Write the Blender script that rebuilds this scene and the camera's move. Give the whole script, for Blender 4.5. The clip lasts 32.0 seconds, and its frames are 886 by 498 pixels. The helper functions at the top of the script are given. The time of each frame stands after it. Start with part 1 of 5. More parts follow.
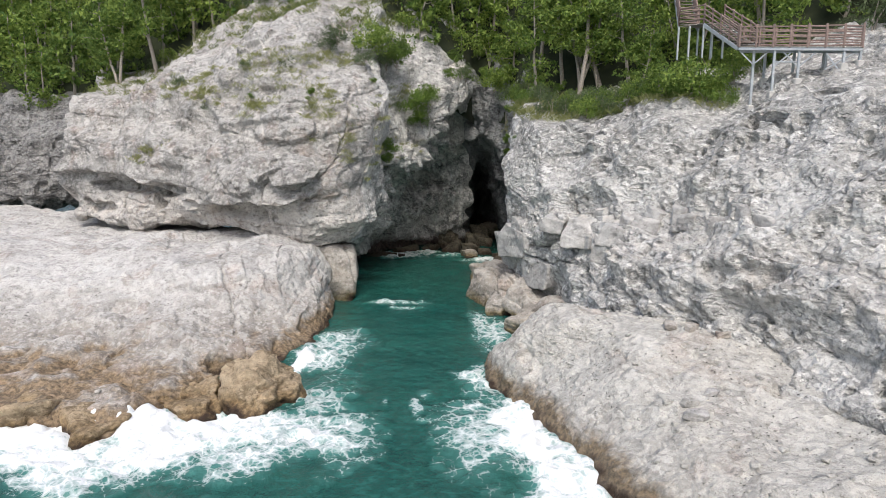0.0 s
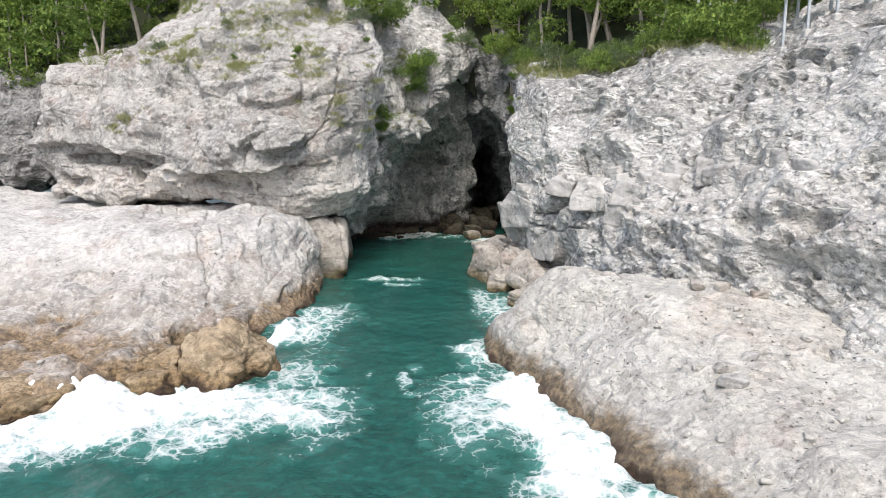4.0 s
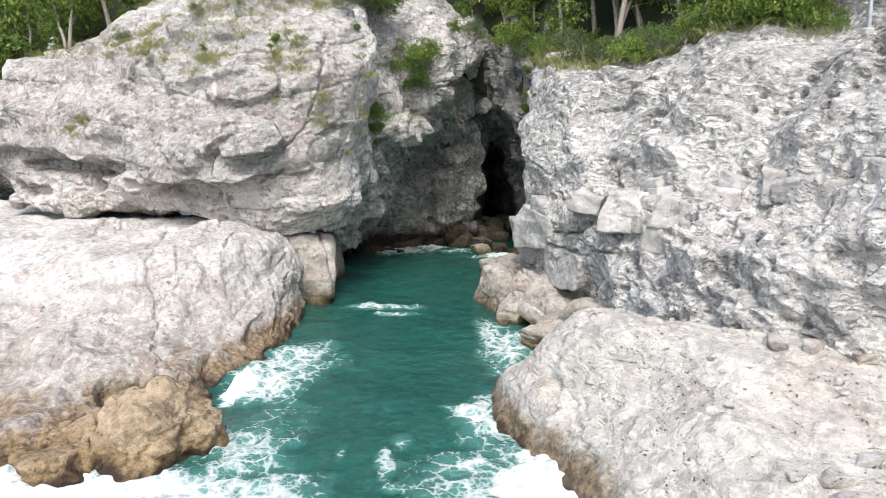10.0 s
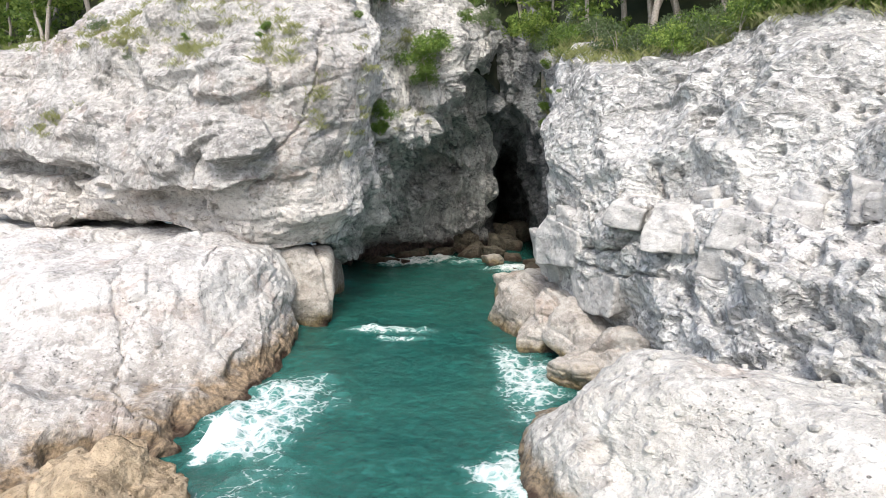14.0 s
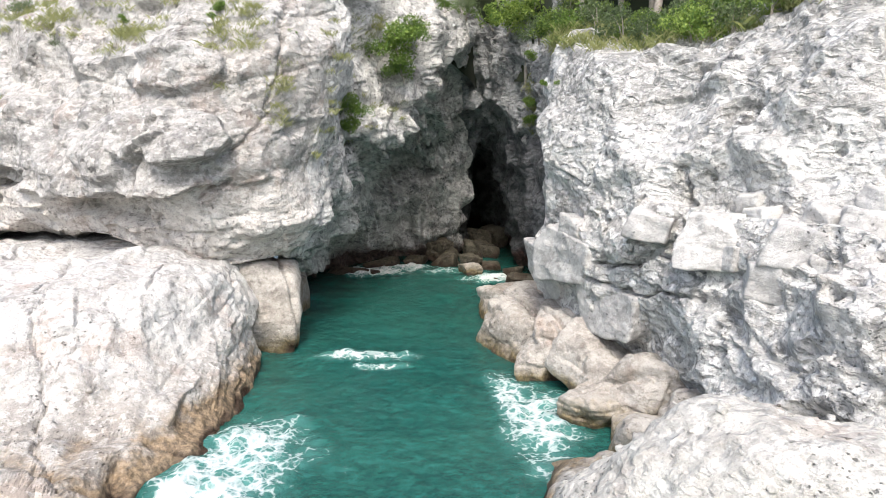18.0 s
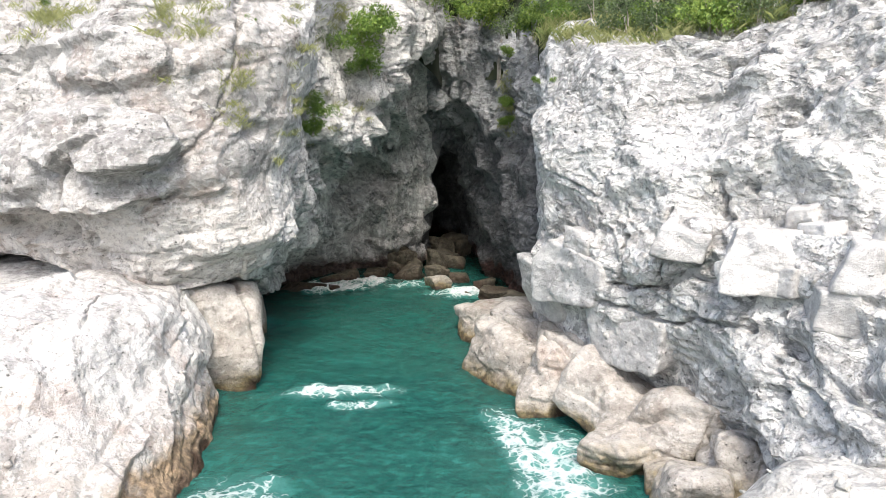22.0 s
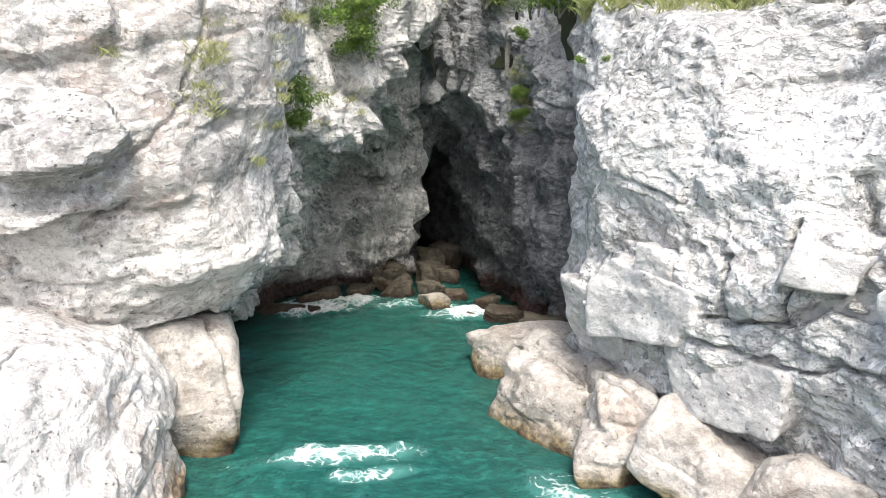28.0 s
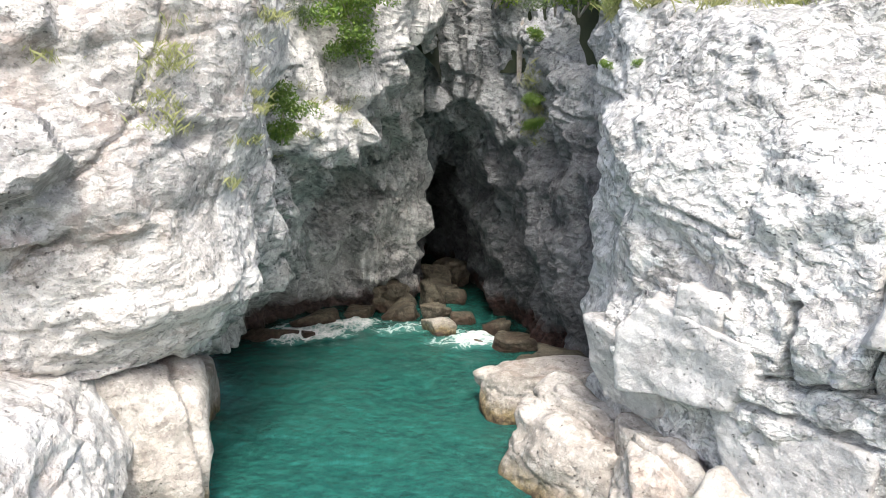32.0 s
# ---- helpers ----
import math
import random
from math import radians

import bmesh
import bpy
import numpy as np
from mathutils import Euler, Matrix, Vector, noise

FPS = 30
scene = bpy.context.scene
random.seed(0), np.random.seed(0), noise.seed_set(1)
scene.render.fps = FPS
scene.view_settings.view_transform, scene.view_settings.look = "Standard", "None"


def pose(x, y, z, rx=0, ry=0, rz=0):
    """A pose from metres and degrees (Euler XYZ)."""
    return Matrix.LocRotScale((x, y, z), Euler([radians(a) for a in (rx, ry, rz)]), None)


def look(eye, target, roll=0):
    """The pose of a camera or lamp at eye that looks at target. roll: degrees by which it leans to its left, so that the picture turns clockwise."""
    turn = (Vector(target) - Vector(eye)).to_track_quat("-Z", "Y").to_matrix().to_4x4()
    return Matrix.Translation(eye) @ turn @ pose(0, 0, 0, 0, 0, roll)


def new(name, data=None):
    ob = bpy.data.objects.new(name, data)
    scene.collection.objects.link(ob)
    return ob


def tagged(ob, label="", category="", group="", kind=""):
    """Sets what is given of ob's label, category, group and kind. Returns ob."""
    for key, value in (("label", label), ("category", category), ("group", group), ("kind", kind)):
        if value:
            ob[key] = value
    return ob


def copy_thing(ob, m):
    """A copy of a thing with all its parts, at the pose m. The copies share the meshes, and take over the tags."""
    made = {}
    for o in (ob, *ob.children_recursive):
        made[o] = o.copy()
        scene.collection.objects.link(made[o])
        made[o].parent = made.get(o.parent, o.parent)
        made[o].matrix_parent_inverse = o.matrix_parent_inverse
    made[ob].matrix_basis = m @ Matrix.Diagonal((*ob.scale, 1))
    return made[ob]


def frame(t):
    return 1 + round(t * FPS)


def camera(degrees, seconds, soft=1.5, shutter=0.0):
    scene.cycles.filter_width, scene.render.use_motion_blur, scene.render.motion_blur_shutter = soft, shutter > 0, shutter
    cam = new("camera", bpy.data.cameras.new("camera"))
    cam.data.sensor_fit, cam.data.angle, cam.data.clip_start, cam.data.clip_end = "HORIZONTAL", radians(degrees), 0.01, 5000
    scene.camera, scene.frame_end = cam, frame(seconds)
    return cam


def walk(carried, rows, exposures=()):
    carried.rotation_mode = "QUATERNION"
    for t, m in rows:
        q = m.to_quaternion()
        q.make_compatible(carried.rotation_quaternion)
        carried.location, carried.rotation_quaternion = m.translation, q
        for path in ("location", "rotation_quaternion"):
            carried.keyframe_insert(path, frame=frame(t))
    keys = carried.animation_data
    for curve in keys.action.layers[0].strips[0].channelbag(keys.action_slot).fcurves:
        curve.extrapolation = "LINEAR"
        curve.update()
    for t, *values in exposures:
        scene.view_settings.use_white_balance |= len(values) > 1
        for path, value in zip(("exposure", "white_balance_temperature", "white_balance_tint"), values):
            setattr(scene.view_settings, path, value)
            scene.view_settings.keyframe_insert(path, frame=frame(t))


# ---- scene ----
cam = camera(64.3, 32.0, soft=0.6)
METRES, EYE, TILT, LEAN, TURN = 34.0, 12.7, -10.4, -0.15, 0.0
ROWS = [
    (0.0, 0.0, 0.0, 0.0, 0.0, 0.0, -0.0),
    (0.5, 0.001, 0.0124, -0.0086, 0.04, 0.03, 0.02),
    (1.0, 0.0034, 0.0265, -0.0215, 0.12, 0.05, 0.05),
    (1.5, 0.0058, 0.0414, -0.0356, 0.18, 0.06, 0.09),
    (2.0, 0.0087, 0.0575, -0.0502, 0.23, 0.09, 0.15),
    (2.5, 0.0125, 0.075, -0.0637, 0.29, 0.19, 0.18),
    (3.0, 0.0156, 0.09, -0.0672, 0.43, 0.24, 0.17),
    (3.5, 0.0179, 0.1043, -0.0663, 0.57, 0.36, 0.12),
    (5.5, 0.0198, 0.1562, -0.0509, 1.02, 0.59, 0.04),
    (6.0, 0.0202, 0.1703, -0.0461, 1.12, 0.57, 0.06),
    (6.5, 0.0212, 0.186, -0.0425, 1.23, 0.57, 0.05),
    (7.0, 0.0221, 0.2034, -0.0396, 1.31, 0.57, 0.02),
    (7.5, 0.0229, 0.2214, -0.037, 1.39, 0.55, 0.01),
    (8.0, 0.0249, 0.24, -0.034, 1.5, 0.51, 0.01),
    (8.5, 0.027, 0.2573, -0.0317, 1.57, 0.5, -0.01),
    (9.0, 0.0289, 0.2757, -0.029, 1.63, 0.47, -0.01),
    (9.5, 0.0314, 0.2944, -0.0266, 1.67, 0.46, -0.03),
    (10.0, 0.0328, 0.3117, -0.0248, 1.68, 0.43, -0.01),
    (10.5, 0.0344, 0.3294, -0.0236, 1.74, 0.44, -0.03),
    (11.0, 0.0351, 0.3466, -0.0217, 1.76, 0.42, -0.04),
    (11.5, 0.0351, 0.3637, -0.0196, 1.8, 0.41, -0.07),
    (12.0, 0.034, 0.3798, -0.0171, 1.81, 0.42, -0.09),
    (12.5, 0.0313, 0.3954, -0.0137, 1.8, 0.41, -0.1),
    (13.0, 0.0279, 0.4113, -0.0098, 1.84, 0.4, -0.13),
    (13.5, 0.0227, 0.4265, -0.0057, 1.86, 0.41, -0.15),
    (14.0, 0.0165, 0.4421, -0.0011, 1.92, 0.42, -0.17),
    (14.5, 0.011, 0.4577, 0.003, 2.14, 0.42, -0.22),
    (16.5, -0.0082, 0.5203, 0.0135, 2.32, 0.42, -0.24),
    (17.0, -0.0123, 0.5354, 0.0159, 0.87, 0.42, -0.03),
    (17.5, -0.0175, 0.5496, 0.0169, -0.86, 0.44, 0.28),
    (18.0, -0.024, 0.5631, 0.0171, -1.76, 0.4, 0.47),
    (18.5, -0.0301, 0.577, 0.0188, -1.77, 0.4, 0.46),
    (19.0, -0.0363, 0.5902, 0.0229, -1.93, 0.4, 0.47),
    (19.5, -0.0426, 0.6039, 0.0259, -2.23, 0.42, 0.51),
    (20.0, -0.05, 0.617, 0.0285, -2.63, 0.43, 0.58),
    (20.5, -0.0565, 0.6305, 0.0313, -3.07, 0.43, 0.67),
    (21.0, -0.0629, 0.6445, 0.0344, -3.68, 0.44, 0.78),
    (21.5, -0.0691, 0.6583, 0.0365, -5.06, 0.45, 1.02),
    (22.0, -0.0749, 0.6717, 0.0379, -7.03, 0.41, 1.38),
    (22.5, -0.0805, 0.6856, 0.0388, -9.0, 0.35, 1.77),
    (23.0, -0.086, 0.7, 0.04, -10.86, 0.3, 2.12),
    (23.5, -0.0916, 0.7141, 0.0418, -11.49, 0.25, 2.23),
    (24.0, -0.0965, 0.7288, 0.0433, -11.36, 0.27, 2.21),
    (24.5, -0.1012, 0.7431, 0.0449, -11.25, 0.3, 2.19),
    (25.0, -0.1053, 0.7573, 0.0459, -11.14, 0.32, 2.17),
    (25.5, -0.1094, 0.7714, 0.0461, -11.02, 0.32, 2.18),
    (27.5, -0.1167, 0.828, 0.0536, -10.63, 0.5, 2.07),
    (28.0, -0.1161, 0.8411, 0.0576, -10.52, 0.55, 2.05),
    (28.5, -0.1148, 0.8535, 0.0619, -10.42, 0.62, 2.03),
    (29.0, -0.1129, 0.8652, 0.066, -10.34, 0.69, 2.02),
    (29.5, -0.1108, 0.8764, 0.0694, -10.26, 0.74, 2.01),
    (30.0, -0.1077, 0.8875, 0.0728, -10.15, 0.79, 1.99),
    (30.5, -0.1045, 0.8984, 0.0759, -10.07, 0.82, 1.98),
    (31.0, -0.1013, 0.9088, 0.0783, -10.02, 0.84, 1.97),
    (31.5, -0.0978, 0.9196, 0.0807, -9.92, 0.86, 1.97),
    (32.0, -0.0949, 0.9282, 0.0828, -9.84, 0.89, 1.93),
]
EXPOSURES = [(0.0, 0.45), (1.5, 0.5), (3.5, 0.68), (6.0, 0.76), (9.0, 0.85), (13.0, 1.0), (19.0, 1.24), (25.0, 1.5), (28.0, 1.62), (32.0, 1.7)]
walk(cam, [(t, pose(0, 0, EYE, TILT, LEAN, TURN) @ pose(METRES * x, METRES * y, METRES * z, 90 + pitch, roll, yaw)) for t, x, y, z, yaw, pitch, roll in ROWS], EXPOSURES)


# ---- world and sun ----
SUN_UP, SUN_WAY = 54.0, 183.0      # elevation, and bearing clockwise from the line of flight
world = bpy.data.worlds.new("sky")
scene.world = world
world.use_nodes = True
sky = world.node_tree.nodes.new("ShaderNodeTexSky")
sky.sky_type, sky.sun_disc = "NISHITA", False
sky.sun_elevation, sky.sun_rotation = radians(SUN_UP), radians(SUN_WAY)
sky.air_density, sky.dust_density, sky.ozone_density = 1.0, 4.0, 1.0
world.node_tree.links.new(sky.outputs[0], world.node_tree.nodes["Background"].inputs[0])
world.node_tree.nodes["Background"].inputs[1].default_value = 0.15
sun = new("sun", bpy.data.lights.new("sun", "SUN"))
sun.data.energy, sun.data.angle, sun.data.color = 1.2, radians(14), (1.0, 0.99, 0.95)
sun.matrix_basis = look((0, 0, 0), (-math.sin(radians(SUN_WAY)) * math.cos(radians(SUN_UP)), -math.cos(radians(SUN_WAY)) * math.cos(radians(SUN_UP)), -math.sin(radians(SUN_UP))))

# ---- noise on arrays of points ----


def mixed_bits(ix, iy, iz, seed):
    h = (ix.astype(np.int64) * 73856093) ^ (iy.astype(np.int64) * 19349663) ^ (iz.astype(np.int64) * 83492791) ^ (seed * 2654435761)
    h = (h & 0xFFFFFFFF).astype(np.uint32)
    h ^= h >> np.uint32(16)
    h *= np.uint32(0x7FEB352D)
    h ^= h >> np.uint32(15)
    h *= np.uint32(0x846CA68B)
    h ^= h >> np.uint32(16)
    return h


def smooth_noise(p, seed=0):
    """Values from -1 to 1."""
    i = np.floor(p).astype(np.int64)
    f = p - i
    f = f * f * f * (f * (f * 6 - 15) + 10)
    out = 0.0
    for dx in (0, 1):
        for dy in (0, 1):
            for dz in (0, 1):
                w = (f[:, 0] if dx else 1 - f[:, 0]) * (f[:, 1] if dy else 1 - f[:, 1]) * (f[:, 2] if dz else 1 - f[:, 2])
                out = out + w * (mixed_bits(i[:, 0] + dx, i[:, 1] + dy, i[:, 2] + dz, seed) / 4294967295.0)
    return out * 2 - 1


def fractal(p, octaves, seed=0, rough=0.5):
    out, a = 0.0, 1.0
    for k in range(octaves):
        out = out + a * smooth_noise(p * 2.0 ** k + 17.3 * k, seed + k)
        a *= rough
    return out


def cells(p, seed=0):
    """Nearest and second nearest distance, the way from the nearest cell's heart, and three random values of that cell."""
    i = np.floor(p).astype(np.int64)
    n = len(p)
    d1, d2 = np.full(n, 9.0), np.full(n, 9.0)
    away, mark = np.zeros((n, 3)), np.zeros((n, 3))
    for dx in (-1, 0, 1):
        for dy in (-1, 0, 1):
            for dz in (-1, 0, 1):
                c = i + (dx, dy, dz)
                h = mixed_bits(c[:, 0], c[:, 1], c[:, 2], seed)
                r = np.stack([((h >> np.uint32(k)) & np.uint32(1023)) / 1023.0 for k in (0, 10, 20)], 1)
                v = p - (c + r)
                d = np.sqrt((v * v).sum(1))
                near = d < d1
                d2 = np.where(near, d1, np.minimum(d2, d))
                d1 = np.where(near, d, d1)
                away[near], mark[near] = v[near], r[near]
    return d1, d2, away, mark


def facets(p, seed, hollow):
    """Tilted faces that meet in sharp edges: scalloped between ridges when hollow, else humped between grooves."""
    i = np.floor(p).astype(np.int64)
    best = np.full(len(p), 9.0)
    for dx in (-1, 0, 1):
        for dy in (-1, 0, 1):
            for dz in (-1, 0, 1):
                c = i + (dx, dy, dz)
                h = mixed_bits(c[:, 0], c[:, 1], c[:, 2], seed)
                r = np.stack([((h >> np.uint32(k)) & np.uint32(1023)) / 1023.0 for k in (0, 10, 20)], 1)
                v = p - (c + r)
                lean = r[:, [2, 0, 1]] - 0.5
                best = np.minimum(best, 0.20 * (v * v).sum(1) + 0.42 * (v * lean).sum(1) + 0.22 * (r[:, 1] - 0.5))
    return (best - 0.05) if hollow else (0.05 - best)


def soft_step(x, lo, hi):
    t = np.clip((x - lo) / (hi - lo), 0, 1)
    return t * t * (3 - 2 * t)


TURN_BEDS = np.array(Euler((radians(12), radians(-8), radians(20))).to_matrix())


def joints(q, size, seed):
    """Rock split by three sets of joints: the distance to the next joint in metres, the place in the block, and three random values of the block."""
    s = q / np.array(size)
    bed = np.floor(s[:, 2]).astype(np.int64)
    h = mixed_bits(bed, bed * 0, bed * 0, seed)
    s[:, 0] += (h & np.uint32(1023)) / 1023.0
    s[:, 1] += ((h >> np.uint32(10)) & np.uint32(1023)) / 1023.0
    i = np.floor(s).astype(np.int64)
    f = s - i
    edge = (np.minimum(f, 1 - f) * np.array(size)).min(1)
    h = mixed_bits(i[:, 0], i[:, 1], i[:, 2], seed + 1)
    mark = np.stack([((h >> np.uint32(k)) & np.uint32(1023)) / 1023.0 for k in (0, 10, 20)], 1)
    return edge, f - 0.5, mark


def rock_relief(p, big=1.0, block=1.0, fine=1.0, pits=0.6, seed=0, beds=0.7):
    """How far broken bedrock stands out of its rough shape at the points p, in metres."""
    q = p @ TURN_BEDS
    warp = np.stack([fractal(q / 3.0 + 31 * k, 3, seed + 50 + k) for k in (0, 1, 2)], 1)
    broken = soft_step(fractal(q / 3.5, 2, seed + 70), -0.35, 0.45)
    out = big * 0.42 * fractal(q / 5.0, 3, seed)
    for size, height, tilt, crack, bend, s in (((3.1, 2.6, 1.9), 0.42, 0.40, 0.30, 0.16, 1), ((1.25, 1.1, 0.75), 0.15, 0.36, 0.13, 0.08, 2)):
        edge, away, mark = joints(q + bend * warp, size, seed + 7 * s)
        out = out + beds * block * (0.75 if s == 1 else 0.15 + 0.95 * broken) * (soft_step(edge, 0.0, 0.13) * (height * (mark[:, 0] - 0.5) * 2 + size[2] * tilt * (away * (mark - 0.5)).sum(1)) - crack * (1 - np.clip(edge / 0.13, 0, 1)) ** 2)
    for wide, share, tall, hollow, s in ((2.8, (1.0, 0.0), 1.25, True, 15), (1.15, (0.45, 0.75), 1.5, False, 21), (0.48, (0.25, 1.0), 1.5, True, 27), (0.24, (0.1, 0.9), 1.0, False, 33)):
        out = out + block * (share[0] + share[1] * broken) * tall * wide * facets((q + 0.10 * wide * warp) / (wide * np.array((1.2, 1.0, 0.72))), seed + s, hollow)
    f1, f2, away, mark = cells(q / 0.55, seed + 40)
    spotty = soft_step(fractal(q / 2.8, 2, seed + 75), -0.1, 0.5)
    out = out - pits * 0.24 * spotty * soft_step(0.42 - f1, 0.0, 0.24) * (mark[:, 0] > 0.35)
    out = out + fine * (0.06 * fractal(q / 0.8, 3, seed + 90) + 0.04 * (0.5 - np.abs(smooth_noise(q / 0.36, seed + 95))))
    return out


def eased(d, shape):
    """Takes the saw edges off a grid of heights."""
    d = d.reshape(shape)
    for axis in (0, 1):
        pad = np.concatenate([d.take([0], axis), d, d.take([-1], axis)], axis)
        n = d.shape[axis]
        d = 0.14 * pad.take(range(n), axis) + 0.72 * d + 0.14 * pad.take(range(2, n + 2), axis)
    return d


def boss(p, centre, radii, height, turn=0.0, slope=(0.0, 0.0), edge=0.13):
    """A many-sided block that stands out of a face, seen from the front."""
    centre = p[np.argmin(((p - np.array(centre)) ** 2).sum(1))]
    v = (p - centre) / np.array(radii)
    v = v[:, [0, 2]] + 0.10 * np.stack([smooth_noise(p / 0.7, 36), smooth_noise(p / 0.7, 37)], 1)
    d = np.zeros(len(p))
    for k, r in enumerate((1.0, 0.85, 1.0, 0.9, 1.05, 0.8, 0.95)):
        a = radians(turn + k * 360 / 7)
        d = np.maximum(d, (v[:, 0] * math.cos(a) + v[:, 1] * math.sin(a)) / r)
    top = height * (1 + slope[0] * v[:, 0] + slope[1] * v[:, 1])
    return np.clip(top, 0.15 * height, 2 * height) * soft_step(1 - d, 0.0, edge)


def bump(p, centre, radii, height, edge=0.5):
    """A rounded swelling (or, below zero, a hollow) round a place."""
    centre = p[np.argmin(((p - np.array(centre)) ** 2).sum(1))]
    d = np.linalg.norm((p - centre) / np.array(radii), axis=1)
    d = d + 0.22 * smooth_noise(p / 0.5, 33) + 0.16 * smooth_noise(p / 1.3, 34)
    return height * soft_step(1 - d, 0.0, edge)


def lip(p, xs, zs, out, reach, fade=1.0):
    """An overhanging edge along a line over the face: what is above the line stands out."""
    line = np.interp(p[:, 0], xs, zs) + 0.12 * smooth_noise(p / 0.5, 41) + 0.18 * smooth_noise(p / 1.7, 42)
    rise = p[:, 2] - line
    ends = soft_step(p[:, 0], xs[0] - fade, xs[0]) * soft_step(-p[:, 0], -xs[-1] - fade, -xs[-1])
    return out * ends * soft_step(rise, -0.10, 0.14) * np.exp(-np.clip(rise, 0, None) / reach)


def cleft(p, line, width, depth, axes=(0, 2)):
    """A narrow crack along a broken line, seen along the axis that is left out."""
    q = p[:, axes] + 0.26 * np.stack([fractal(p / 0.9, 3, 44), fractal(p / 0.9, 3, 45)], 1)
    best = np.full(len(p), 9.0)
    for a, b in zip(line[:-1], line[1:]):
        a, b = np.array(a, float), np.array(b, float)
        t = np.clip(((q - a) @ (b - a)) / ((b - a) @ (b - a)), 0, 1)
        best = np.minimum(best, np.linalg.norm(q - a - t[:, None] * (b - a), axis=1))
    return -depth * soft_step(width - best, 0.0, width * 0.8)


def spline(points, counts):
    """A smooth run through rows of control points: counts[k] steps between row k and row k + 1."""
    a = np.asarray(points, float)
    a = np.concatenate([2 * a[:1] - a[1:2], a, 2 * a[-1:] - a[-2:-1]])
    out = []
    for k, n in enumerate(counts):
        p0, p1, p2, p3 = a[k:k + 4]
        t = (np.arange(n) / n).reshape((-1,) + (1,) * (a.ndim - 1))
        out.append(0.5 * (2 * p1 + (p2 - p0) * t + (2 * p0 - 5 * p1 + 4 * p2 - p3) * t ** 2 + (3 * p1 - p0 - 3 * p2 + p3) * t ** 3))
    return np.concatenate(out + [a[-2:-1]])


def loft(sections, step, coarse=()):
    """A dense grid of points through upright sections of a rock face, and the steps in each span; the coarse spans get fewer."""
    a = np.array(sections, float)
    along = np.linalg.norm(np.diff(a, axis=0), axis=2)[:, 1:-1].mean(1)
    up = np.linalg.norm(np.diff(a, axis=1), axis=2).mean(0)
    nu = [max(2, int(d / (step * (3 if k in coarse else 1)))) for k, d in enumerate(along)]
    nv = [max(2, int(d / step)) for d in up]
    return spline(spline(a, nu).swapaxes(0, 1), nv).swapaxes(0, 1), nu, nv


def grid_normals(g, toward):
    n = np.cross(np.gradient(g, axis=0), np.gradient(g, axis=1))
    n /= np.linalg.norm(n, axis=2, keepdims=True) + 1e-9
    return n if ((toward - g) * n).sum(2).mean() > 0 else -n


def raw_mesh(name, verts, quads, material, smooth=False):
    """A mesh from arrays of places and of faces with four (or three) corners each."""
    me = bpy.data.meshes.new(name)
    me.vertices.add(len(verts))
    me.vertices.foreach_set("co", np.ascontiguousarray(verts, np.float32).reshape(-1))
    me.loops.add(quads.size)
    me.loops.foreach_set("vertex_index", np.ascontiguousarray(quads, np.int32).reshape(-1))
    me.polygons.add(len(quads))
    me.polygons.foreach_set("loop_start", np.arange(0, quads.size, quads.shape[1], dtype=np.int32))
    me.polygons.foreach_set("use_smooth", np.full(len(quads), smooth))
    me.update(calc_edges=True)
    me.materials.append(material)
    return me


def sheet(name, g, material, smooth=False, outward=None):
    """A grid of points as one mesh."""
    nu, nv = g.shape[:2]
    k = np.arange(nu * nv).reshape(nu, nv)
    q = np.stack([k[:-1, :-1], k[1:, :-1], k[1:, 1:], k[:-1, 1:]], 2).reshape(-1, 4)
    if outward is not None:
        n = np.cross(np.gradient(g, axis=0), np.gradient(g, axis=1))
        if (n * outward).sum() < 0:
            q = q[:, ::-1]
    return new(name, raw_mesh(name, g.reshape(-1, 3), q, material, smooth))


# ---- materials ----


def material(name):
    m = bpy.data.materials.new(name)
    m.use_nodes = True
    t = m.node_tree
    return m, t, t.nodes["Principled BSDF"]


def put(t, socket, v):
    if hasattr(v, "is_output"):
        t.links.new(v, socket)
    elif isinstance(v, tuple) and len(v) == 3 and socket.type == "RGBA":
        socket.default_value = (*v, 1.0)
    else:
        socket.default_value = v


def node(t, kind, inputs=(), **settings):
    n = t.nodes.new("ShaderNode" + kind)
    for k, v in settings.items():
        setattr(n, k, v)
    for k, v in dict(inputs).items():
        put(t, n.inputs[k], v)
    return n


def noise_at(t, place, scale, detail=4.0, rough=0.55):
    return node(t, "TexNoise", {"Vector": place, "Scale": scale, "Detail": detail, "Roughness": rough}).outputs["Fac"]


def ramp(t, value, low, high):
    return node(t, "MapRange", {"Value": value, "From Min": low, "From Max": high}).outputs[0]


def mixed(t, fac, a, b):
    n = t.nodes.new("ShaderNodeMix")
    n.data_type = "RGBA"
    for k, v in ((0, fac), (6, a), (7, b)):
        put(t, n.inputs[k], v)
    return n.outputs[2]


def maths(t, op, a, b=0.0):
    return node(t, "Math", {0: a, 1: b}, operation=op).outputs[0]


